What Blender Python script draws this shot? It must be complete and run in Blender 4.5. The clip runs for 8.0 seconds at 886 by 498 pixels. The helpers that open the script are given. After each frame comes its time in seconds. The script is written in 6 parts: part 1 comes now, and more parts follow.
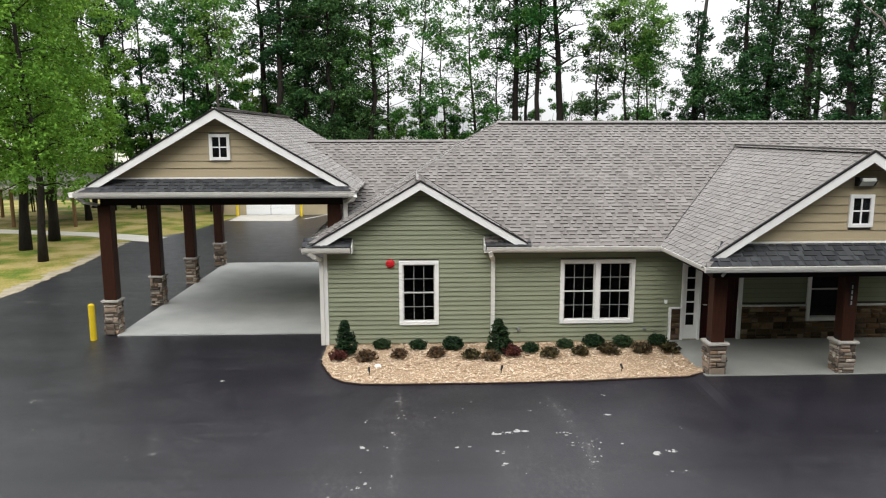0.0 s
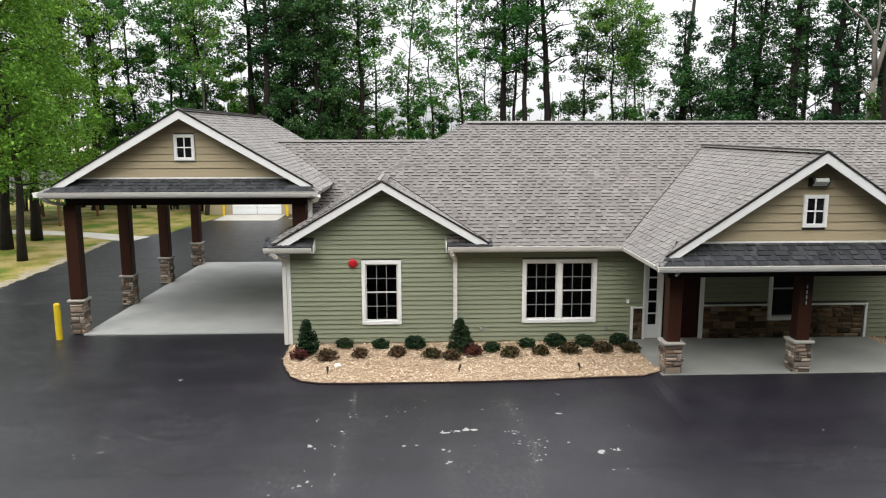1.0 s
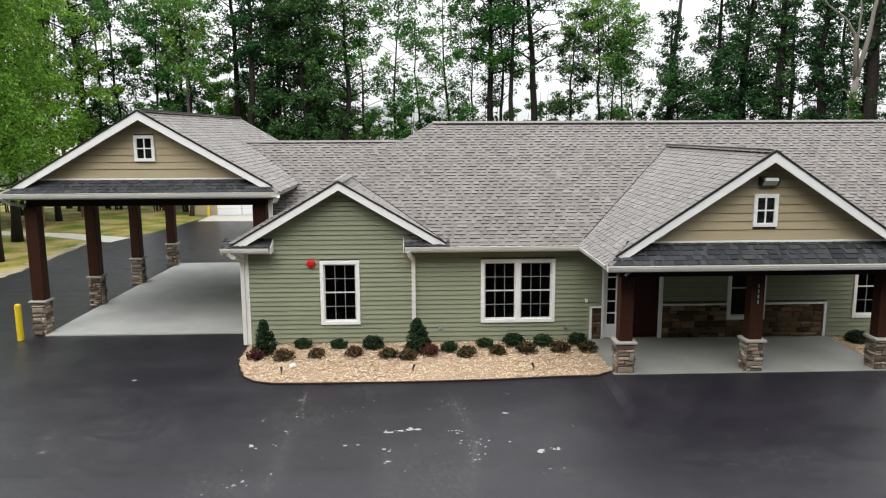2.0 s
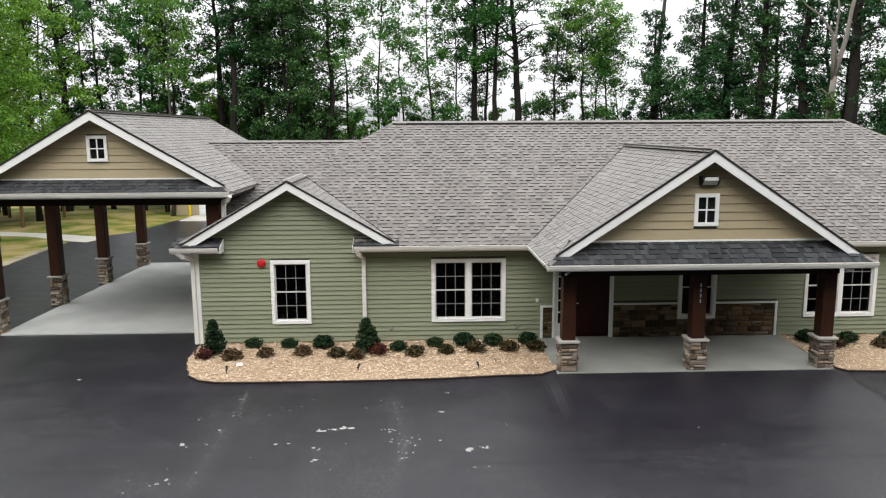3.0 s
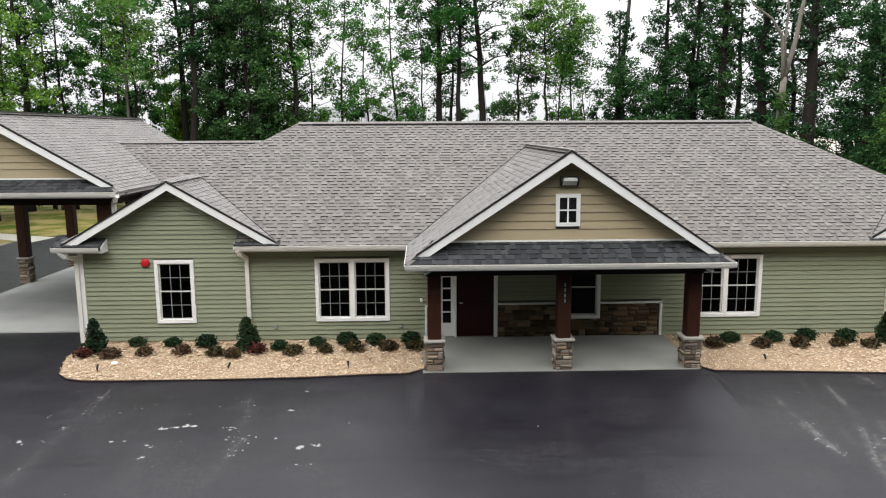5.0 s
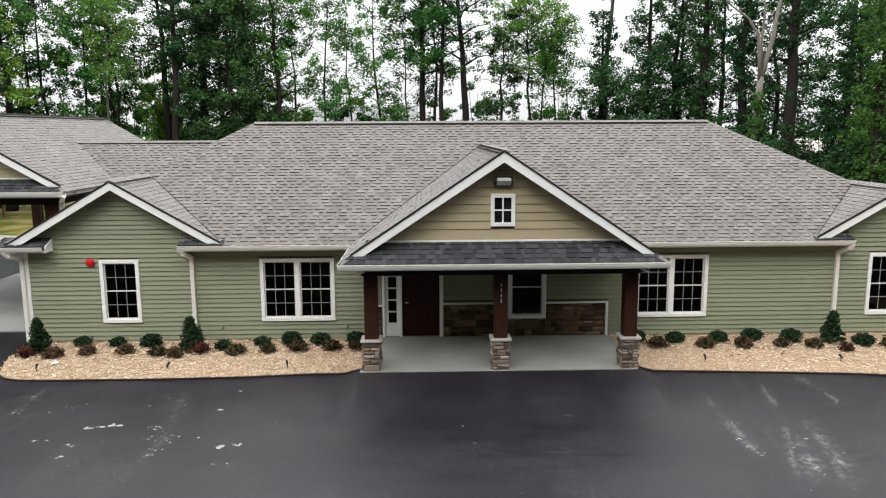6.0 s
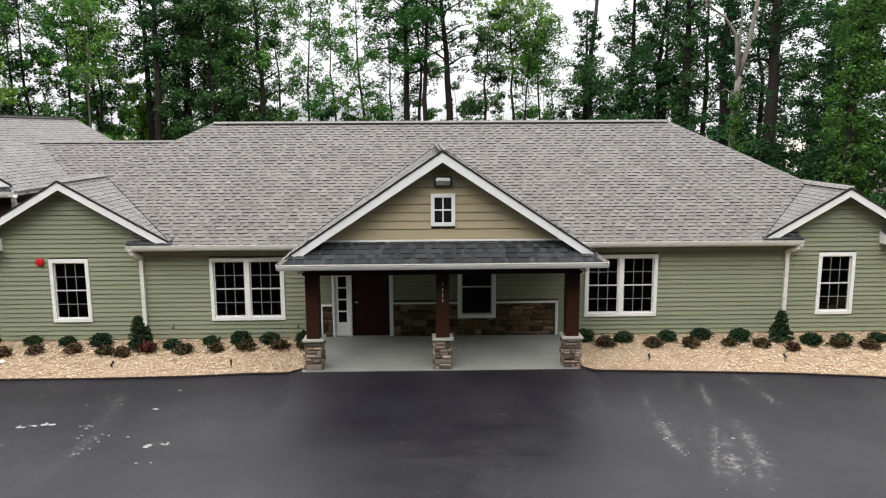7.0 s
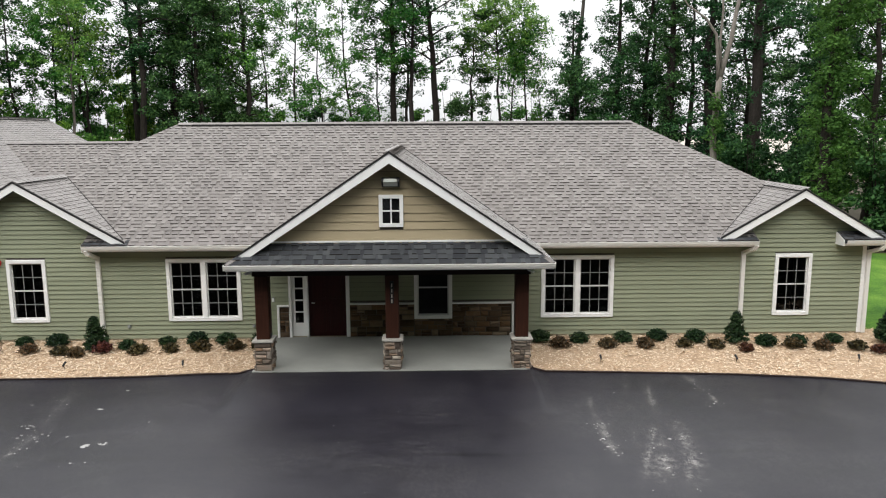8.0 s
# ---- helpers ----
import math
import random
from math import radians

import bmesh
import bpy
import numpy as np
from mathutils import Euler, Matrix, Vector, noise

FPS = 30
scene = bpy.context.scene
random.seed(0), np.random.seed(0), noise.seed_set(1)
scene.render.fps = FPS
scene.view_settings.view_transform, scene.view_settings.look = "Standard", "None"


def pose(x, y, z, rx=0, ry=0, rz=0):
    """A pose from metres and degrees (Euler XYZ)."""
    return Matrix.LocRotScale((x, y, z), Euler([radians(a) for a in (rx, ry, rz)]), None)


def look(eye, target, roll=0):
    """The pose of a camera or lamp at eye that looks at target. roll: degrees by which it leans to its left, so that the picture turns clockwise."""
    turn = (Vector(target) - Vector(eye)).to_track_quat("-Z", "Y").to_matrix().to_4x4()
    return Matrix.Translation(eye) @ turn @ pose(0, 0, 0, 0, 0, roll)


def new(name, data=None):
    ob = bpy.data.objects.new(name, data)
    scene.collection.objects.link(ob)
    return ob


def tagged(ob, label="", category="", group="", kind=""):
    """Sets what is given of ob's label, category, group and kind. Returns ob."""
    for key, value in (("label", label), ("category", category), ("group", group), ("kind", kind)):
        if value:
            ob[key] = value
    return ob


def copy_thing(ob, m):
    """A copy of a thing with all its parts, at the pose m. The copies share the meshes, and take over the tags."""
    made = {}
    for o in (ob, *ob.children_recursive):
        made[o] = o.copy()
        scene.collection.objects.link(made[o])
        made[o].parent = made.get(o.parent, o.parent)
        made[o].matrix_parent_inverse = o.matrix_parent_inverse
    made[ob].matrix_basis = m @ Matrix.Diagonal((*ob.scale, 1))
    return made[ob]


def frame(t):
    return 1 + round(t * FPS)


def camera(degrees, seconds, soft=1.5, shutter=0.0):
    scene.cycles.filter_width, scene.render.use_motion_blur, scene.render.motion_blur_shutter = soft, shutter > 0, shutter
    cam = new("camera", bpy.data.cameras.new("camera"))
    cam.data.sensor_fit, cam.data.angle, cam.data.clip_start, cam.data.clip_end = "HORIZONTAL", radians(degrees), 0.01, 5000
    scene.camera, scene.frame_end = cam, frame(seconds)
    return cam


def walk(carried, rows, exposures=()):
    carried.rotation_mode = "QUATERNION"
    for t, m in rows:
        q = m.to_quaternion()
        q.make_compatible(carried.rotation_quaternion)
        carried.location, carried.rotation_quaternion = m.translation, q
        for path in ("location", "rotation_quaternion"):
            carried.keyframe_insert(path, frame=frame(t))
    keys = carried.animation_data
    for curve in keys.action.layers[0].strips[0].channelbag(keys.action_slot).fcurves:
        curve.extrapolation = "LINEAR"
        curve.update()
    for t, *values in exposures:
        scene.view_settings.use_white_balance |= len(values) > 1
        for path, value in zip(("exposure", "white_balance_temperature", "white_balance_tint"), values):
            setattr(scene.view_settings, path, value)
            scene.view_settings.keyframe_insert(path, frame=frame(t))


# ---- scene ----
cam = camera(62.7, 8.0, soft=1.15)
PATH = [
    (0, (-0.622, -1.488, 5.535), (-0.549, 0.485, 5.217), -0.1),
    (0.5, (-0.152, -1.546, 5.536), (-0.079, 0.427, 5.218), -0.1),
    (1, (0.363, -1.617, 5.562), (0.435, 0.356, 5.242), -0.1),
    (2.5, (2.117, -1.738, 5.56), (2.184, 0.235, 5.241), -0.3),
    (3, (2.812, -1.802, 5.56), (2.878, 0.171, 5.24), -0.3),
    (3.5, (3.588, -1.858, 5.549), (3.651, 0.115, 5.231), -0.3),
    (4, (4.395, -1.898, 5.555), (4.454, 0.076, 5.236), -0.3),
    (4.5, (5.211, -1.963, 5.548), (5.267, 0.01, 5.23), -0.3),
    (5.8, (7.256, -2.056, 5.54), (7.304, -0.082, 5.222), -0.3),
    (6, (7.545, -2.066, 5.542), (7.592, -0.092, 5.223), -0.3),
    (6.5, (8.251, -2.104, 5.544), (8.298, -0.131, 5.224), -0.3),
    (7, (8.935, -2.132, 5.545), (8.978, -0.159, 5.225), -0.3),
    (7.5, (9.549, -2.161, 5.544), (9.589, -0.187, 5.225), -0.3),
    (8, (10.158, -2.194, 5.555), (10.196, -0.22, 5.236), -0.3),
]
walk(cam, [(t, look(eye, target, roll)) for t, eye, target, roll in PATH])

# ---- world and light ----
world = bpy.data.worlds.new("overcast_sky")
scene.world = world
world.use_nodes = True
_wn, _wl = world.node_tree.nodes, world.node_tree.links
_sky = _wn.new("ShaderNodeTexSky")
_sky.sky_type = "NISHITA"
_sky.sun_disc = False
_sky.sun_elevation = radians(47)
_sky.sun_rotation = radians(200)
_sky.dust_density = 4.0
_sky.air_density = 1.2
_hsv = _wn.new("ShaderNodeHueSaturation")
_hsv.inputs["Saturation"].default_value = 0.22
_wl.new(_sky.outputs[0], _hsv.inputs["Color"])
# thick even cloud: the sky three times as bright overhead as at the horizon
_even = _wn.new("ShaderNodeMix")
_even.data_type = "RGBA"
_even.inputs["Factor"].default_value = 0.8
_even.inputs["B"].default_value = (6.0, 6.1, 6.2, 1)
_wl.new(_hsv.outputs[0], _even.inputs["A"])
_tc, _sp = _wn.new("ShaderNodeTexCoord"), _wn.new("ShaderNodeSeparateXYZ")
_wl.new(_tc.outputs["Generated"], _sp.inputs[0])
_up = _wn.new("ShaderNodeMapRange")
_up.inputs["To Min"].default_value, _up.inputs["To Max"].default_value = 1.0, 2.95
_wl.new(_sp.outputs[2], _up.inputs["Value"])
_mul = _wn.new("ShaderNodeVectorMath")
_mul.operation = "SCALE"
_wl.new(_even.outputs["Result"], _mul.inputs[0])
_wl.new(_up.outputs[0], _mul.inputs["Scale"])
_wl.new(_mul.outputs[0], _wn["Background"].inputs["Color"])
_wn["Background"].inputs["Strength"].default_value = 0.124
_sun = bpy.data.lights.new("sun", "SUN")
_sun.energy, _sun.angle, _sun.color = 0.5, radians(40), (1.0, 0.96, 0.9)
_sun_ob = new("sun", _sun)
_sun_ob.matrix_world = look((-7, -22, 25), (0, 0, 0))
scene.view_settings.exposure = 0.50

# ---- materials ----
def mat(name, stops, rough=0.7, scale=6.0, fine=60.0, bump=0.15, bump_dist=0.01, metal=0.0,
        rnd=0.0, stretch=(1, 1, 1), spec=0.2, vary=0.0, fine_amount=0.35, translucent=0.0, detail=4.0, sheen=0.0):
    """Colour from a ramp over coarse and fine noise, with an optional shift by object or island."""
    m = bpy.data.materials.new(name)
    m.use_nodes = True
    nt = m.node_tree
    n, l = nt.nodes, nt.links
    b = n["Principled BSDF"]
    geo = n.new("ShaderNodeNewGeometry")
    mp = n.new("ShaderNodeMapping")
    mp.inputs["Scale"].default_value = stretch
    l.new(geo.outputs["Position"], mp.inputs["Vector"])
    n1, n2 = n.new("ShaderNodeTexNoise"), n.new("ShaderNodeTexNoise")
    n1.inputs["Scale"].default_value, n1.inputs["Detail"].default_value = scale, detail
    n2.inputs["Scale"].default_value, n2.inputs["Detail"].default_value = fine, 3.0
    l.new(mp.outputs[0], n1.inputs["Vector"])
    l.new(mp.outputs[0], n2.inputs["Vector"])
    mix = n.new("ShaderNodeMix")
    mix.inputs[0].default_value = fine_amount
    l.new(n1.outputs[0], mix.inputs[2])
    l.new(n2.outputs[0], mix.inputs[3])
    fac = mix.outputs[0]
    if rnd:
        oi = n.new("ShaderNodeObjectInfo")
        add = n.new("ShaderNodeMath")
        l.new(oi.outputs["Random"], add.inputs[0])
        l.new(geo.outputs["Random Per Island"], add.inputs[1])
        fr = n.new("ShaderNodeMath")
        fr.operation = "FRACT"
        l.new(add.outputs[0], fr.inputs[0])
        mx = n.new("ShaderNodeMix")
        mx.inputs[0].default_value = rnd
        l.new(fac, mx.inputs[2])
        l.new(fr.outputs[0], mx.inputs[3])
        fac = mx.outputs[0]
    rp = n.new("ShaderNodeValToRGB")
    e = rp.color_ramp.elements
    while len(e) < len(stops):
        e.new(0.5)
    for i, (p, c) in enumerate(stops):
        e[i].position = p
        e[i].color = (*c, 1)
    l.new(fac, rp.inputs[0])
    colour = rp.outputs[0]
    if vary:
        ob_i, hs = n.new("ShaderNodeObjectInfo"), n.new("ShaderNodeHueSaturation")
        for sock, lo, hi in (("Hue", 0.5 + 0.035 * vary, 0.5 - 0.045 * vary), ("Value", 1 - 0.38 * vary, 1 + 0.5 * vary)):
            mr = n.new("ShaderNodeMapRange")
            mr.inputs["To Min"].default_value, mr.inputs["To Max"].default_value = lo, hi
            l.new(ob_i.outputs["Random"], mr.inputs["Value"])
            l.new(mr.outputs[0], hs.inputs[sock])
        l.new(colour, hs.inputs["Color"])
        colour = hs.outputs[0]
    l.new(colour, b.inputs["Base Color"])
    b.inputs["Roughness"].default_value = rough
    b.inputs["Metallic"].default_value = metal
    b.inputs["Specular IOR Level"].default_value = spec
    b.inputs["Sheen Weight"].default_value, b.inputs["Sheen Roughness"].default_value = sheen, 0.45
    if bump:
        bp = n.new("ShaderNodeBump")
        bp.inputs["Strength"].default_value = bump
        bp.inputs["Distance"].default_value = bump_dist
        l.new(n2.outputs[0], bp.inputs["Height"])
        l.new(bp.outputs[0], b.inputs["Normal"])
    if translucent:
        tr = n.new("ShaderNodeBsdfTranslucent")
        l.new(colour, tr.inputs["Color"])
        ms = n.new("ShaderNodeMixShader")
        ms.inputs[0].default_value = translucent
        l.new(b.outputs[0], ms.inputs[1])
        l.new(tr.outputs[0], ms.inputs[2])
        l.new(ms.outputs[0], n["Material Output"].inputs["Surface"])
    return m


def two(c, d=0.12):
    """A narrow ramp round one colour."""
    return [(0.3, tuple(v * (1 - d) for v in c)), (0.7, tuple(v * (1 + d) for v in c))]


M_SIDING = mat("sage_green_vinyl", two((0.2611, 0.2813, 0.1920), 0.06), 0.5, 1.3, 40, 0.06, rnd=0.3)
M_TAN = mat("tan_lap_siding", two((0.4180, 0.3468, 0.2280), 0.06), 0.55, 1.5, 40, 0.06, rnd=0.3)
M_WHITE = mat("white_painted_trim", two((0.85, 0.845, 0.83), 0.03), 0.45, 2.0, 50, 0.04)
M_GUTTER = mat("cream_white_aluminium", two((0.7280, 0.7072, 0.6656), 0.05), 0.35, 2.0, 30, 0.03)
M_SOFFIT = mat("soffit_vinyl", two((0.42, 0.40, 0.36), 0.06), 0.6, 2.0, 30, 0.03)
M_SHINGLE = mat("weathered_brown_grey_shingle", [(0.25, (0.1116, 0.0977, 0.0902)), (0.42, (0.1488, 0.1330, 0.1228)), (0.58, (0.1804, 0.1628, 0.1507)), (0.78, (0.2232, 0.2046, 0.1906))],
                0.9, 1.4, 60, 0.5, 0.006, rnd=0.28, spec=0.2, sheen=0.55)
# charcoal of the skirt roofs; also the shade put into the eave returns
M_CHAR_SHADE = mat("charcoal_and_shade_shingle", [(0.25, (0.0294, 0.0313, 0.0350)), (0.5, (0.0497, 0.0524, 0.0561)), (0.78, (0.0773, 0.0810, 0.0837))],
             0.9, 2.5, 90, 0.5, 0.006, rnd=0.45, spec=0.2)
# dark cut edges that also draw the shadow line under each course
M_EDGE = mat("shingle_edge_shadow", two((0.080, 0.070, 0.065), 0.3), 0.95, 3, 60, 0.2, spec=0.1)
M_VENT = mat("dark_vent_edge", two((0.025, 0.024, 0.024), 0.2), 0.9, 3, 40, 0.2)
M_POST = mat("stained_wood_post", [(0.25, (0.0255, 0.0093, 0.0059)), (0.55, (0.0459, 0.0161, 0.0093)), (0.8, (0.0697, 0.0272, 0.0153))],
             0.5, 5, 60, 0.35, 0.004, stretch=(6, 6, 0.5), rnd=0.15)
# beam and ceiling wood, taken near black to deepen shade under the roofs
M_BEAM = mat("shade_darkened_wood", [(0.25, (0.008, 0.004, 0.003)), (0.75, (0.020, 0.010, 0.007))], 0.6, 5, 60, 0.3, 0.004, stretch=(0.5, 5, 6))
M_STONE = mat("ledge_stone", [(0.15, (0.0340, 0.0204, 0.0127)), (0.35, (0.0892, 0.0544, 0.0306)), (0.52, (0.1275, 0.0892, 0.0595)), (0.68, (0.1658, 0.0935, 0.0476)), (0.85, (0.2465, 0.1827, 0.1275))],
              0.85, 9, 45, 0.7, 0.012, rnd=0.72)
M_PIER = mat("grey_ledge_stone", [(0.15, (0.090, 0.070, 0.058)), (0.33, (0.16, 0.125, 0.098)), (0.5, (0.29, 0.25, 0.21)), (0.66, (0.26, 0.165, 0.105)), (0.85, (0.50, 0.44, 0.37))],
             0.85, 9, 45, 0.7, 0.012, rnd=0.75)
# stone mortar; also the dark backing for shadow lines between siding boards
M_MORTAR_SHADOW = mat("mortar_and_lap_shadow", two((0.115, 0.100, 0.086), 0.25), 0.95, 8, 50, 0.4)
M_CAP = mat("cast_stone_cap", two((0.40, 0.375, 0.34), 0.1), 0.8, 6, 50, 0.3)
M_CONC = mat("broom_concrete", [(0.25, (0.3610, 0.3657, 0.3515)), (0.55, (0.4465, 0.4512, 0.4322)), (0.8, (0.5130, 0.5082, 0.4845))], 0.8, 0.9, 45, 0.2, 0.004, fine_amount=0.25)
# smoother, greener concrete, also darkened for the shade and bounce under the porch roof
M_SMOOTH_SHADED = mat("shaded_porch_concrete", [(0.25, (0.2280, 0.2308, 0.2109)), (0.55, (0.2945, 0.2964, 0.2726)), (0.8, (0.3705, 0.3676, 0.3344))], 0.6, 0.8, 30, 0.1, 0.003, fine_amount=0.2)
M_BED_RIM = mat("dark_bed_rim", two((0.030, 0.020, 0.018), 0.3), 0.8, 4, 40, 0.3)
M_PATH = mat("pale_concrete_path", two((0.5200, 0.4900, 0.4400), 0.1), 0.85, 1.5, 40, 0.2)
M_DOOR = mat("dark_red_wood_door", [(0.3, (0.020, 0.0025, 0.0025)), (0.7, (0.034, 0.004, 0.004))], 0.4, 4, 50, 0.2, 0.003, stretch=(6, 6, 0.6))
# near-black colour that stands for the unlit rooms behind the windows
M_INSIDE = mat("unlit_interior_dark", two((0.035, 0.035, 0.036), 0.1), 0.9, 2, 20, 0)
M_MUNTIN = mat("grille_bar", two((0.24, 0.25, 0.245), 0.05), 0.5, 4, 30, 0)
M_SASH = mat("white_vinyl_sash", two((0.62, 0.62, 0.60), 0.04), 0.4, 4, 30, 0)
M_BLACK = mat("black_metal", two((0.018, 0.018, 0.019), 0.2), 0.45, 5, 60, 0.1)
M_LENS = mat("frosted_lamp_lens", two((0.60, 0.62, 0.58), 0.08), 0.3, 5, 30, 0)
M_RED = mat("red_enamel", two((0.52, 0.018, 0.024), 0.1), 0.35, 5, 30, 0)
M_YELLOW = mat("yellow_bollard_sleeve", two((0.72, 0.52, 0.025), 0.1), 0.5, 3, 40, 0.05)
M_CHIP = mat("cedar_wood_chips", [(0.1, (0.3230, 0.1900, 0.1140)), (0.3, (0.5510, 0.3990, 0.2565)), (0.55, (0.6650, 0.5130, 0.3610)), (0.9, (0.7885, 0.6745, 0.5225))], 0.9, 3, 70, 0.4, 0.01, rnd=0.7)
M_MULCH = mat("mulch_bed", [(0.25, (0.2976, 0.1953, 0.1209)), (0.5, (0.4650, 0.3348, 0.2232)), (0.75, (0.5859, 0.4557, 0.3255))], 0.95, 25, 90, 0.8, 0.02)
M_BARK = mat("tree_bark", [(0.25, (0.0119, 0.0093, 0.0085)), (0.55, (0.0255, 0.0213, 0.0179)), (0.8, (0.0476, 0.0408, 0.0348))], 0.95, 6, 30, 0.8, 0.03, stretch=(3, 3, 0.6), rnd=0.25)
M_GREYBARK = mat("grey_bark", [(0.25, (0.050, 0.044, 0.040)), (0.75, (0.125, 0.112, 0.098))], 0.95, 5, 30, 0.5, 0.02, stretch=(3, 3, 0.6))
M_PALEBARK = mat("pale_bark", [(0.25, (0.12, 0.105, 0.09)), (0.75, (0.26, 0.235, 0.205))], 0.95, 5, 30, 0.5, 0.02, stretch=(3, 3, 0.6))
M_LEAF = mat("woodland_leaf", [(0.2, (0.0125, 0.0528, 0.0111)), (0.45, (0.0428, 0.1408, 0.0254)), (0.72, (0.1676, 0.3520, 0.0635))], 0.6, 0.9, 5, 0, rnd=0.3, translucent=0.3, spec=0.15, vary=0.8)
M_DARKLEAF = mat("deep_green_leaf", [(0.2, (0.0077, 0.0302, 0.0105)), (0.48, (0.0216, 0.0706, 0.0219)), (0.72, (0.0848, 0.2016, 0.0552))], 0.6, 0.9, 5, 0, rnd=0.3, translucent=0.25, spec=0.15, vary=0.6)
M_BRIGHTLEAF = mat("light_green_leaf", [(0.2, (0.0490, 0.1257, 0.0167)), (0.5, (0.1225, 0.2560, 0.0314)), (0.75, (0.2696, 0.4469, 0.0627))], 0.6, 0.9, 5, 0, rnd=0.3, translucent=0.3, spec=0.12, vary=0.5)
M_VINE = mat("climbing_vine_leaf", [(0.2, (0.0255, 0.0723, 0.0153)), (0.5, (0.0680, 0.1573, 0.0323)), (0.8, (0.1445, 0.2720, 0.0595))], 0.6, 0.6, 6, 0, rnd=0.35, translucent=0.35, spec=0.12)
M_SHRUB = mat("shrub_leaf", [(0.15, (0.0072, 0.0180, 0.0081)), (0.5, (0.0162, 0.0378, 0.0144)), (0.85, (0.0432, 0.0855, 0.0270))], 0.5, 4, 30, 0, rnd=0.6, translucent=0.2, vary=0.5)
M_REDLEAF = mat("burgundy_leaf", [(0.15, (0.028, 0.010, 0.009)), (0.5, (0.075, 0.021, 0.017)), (0.85, (0.17, 0.06, 0.035))], 0.5, 4, 30, 0, rnd=0.6, translucent=0.2, vary=0.6)
M_MIXLEAF = mat("bronze_green_leaf", [(0.15, (0.020, 0.017, 0.009)), (0.5, (0.052, 0.042, 0.019)), (0.85, (0.15, 0.10, 0.04))], 0.5, 4, 30, 0, rnd=0.6, translucent=0.2, vary=0.7)
M_GRASS = mat("patchy_lawn", [(0.39, (0.060, 0.120, 0.010)), (0.45, (0.140, 0.165, 0.022)), (0.51, (0.260, 0.215, 0.060)), (0.59, (0.37, 0.295, 0.13))], 0.95, 0.5, 14, 0.8, 0.04, fine_amount=0.3, detail=9)
M_GREENGRASS = mat("green_lawn", [(0.40, (0.035, 0.095, 0.012)), (0.55, (0.085, 0.180, 0.022)), (0.66, (0.15, 0.24, 0.04))], 0.95, 0.5, 14, 0.8, 0.04, fine_amount=0.3, detail=9)
M_SAND = mat("sandy_verge", [(0.3, (0.1900, 0.1615, 0.0950)), (0.6, (0.3610, 0.3135, 0.2375))], 0.95, 2.0, 30, 0.4)
M_FIELD = mat("far_dry_field", two((0.42, 0.39, 0.33), 0.15), 0.95, 0.05, 2, 0)
M_FLOORLITTER = mat("forest_litter", [(0.3, (0.035, 0.032, 0.02)), (0.7, (0.085, 0.07, 0.045))], 0.95, 0.6, 12, 0.4)
M_GARAGE = mat("white_steel_door", two((0.84, 0.85, 0.86), 0.03), 0.45, 1, 20, 0)
M_SPOT = mat("dried_paint_spot", two((0.34, 0.33, 0.32), 0.3), 0.9, 6, 30, 0.1)
M_LINE = mat("white_road_paint", two((0.62, 0.62, 0.60), 0.12), 0.8, 6, 40, 0.1)
M_TIMBER = mat("weathered_timber", two((0.20, 0.12, 0.06), 0.25), 0.85, 5, 40, 0.3, stretch=(4, 4, 0.5))


def glass_material():
    m = bpy.data.materials.new("window_glass")
    m.use_nodes = True
    b = m.node_tree.nodes["Principled BSDF"]
    b.inputs["Base Color"].default_value = (0.6, 0.63, 0.64, 1)
    b.inputs["Roughness"].default_value = 0.03
    b.inputs["Transmission Weight"].default_value = 1.0
    b.inputs["IOR"].default_value = 1.2
    return m


M_GLASS = glass_material()


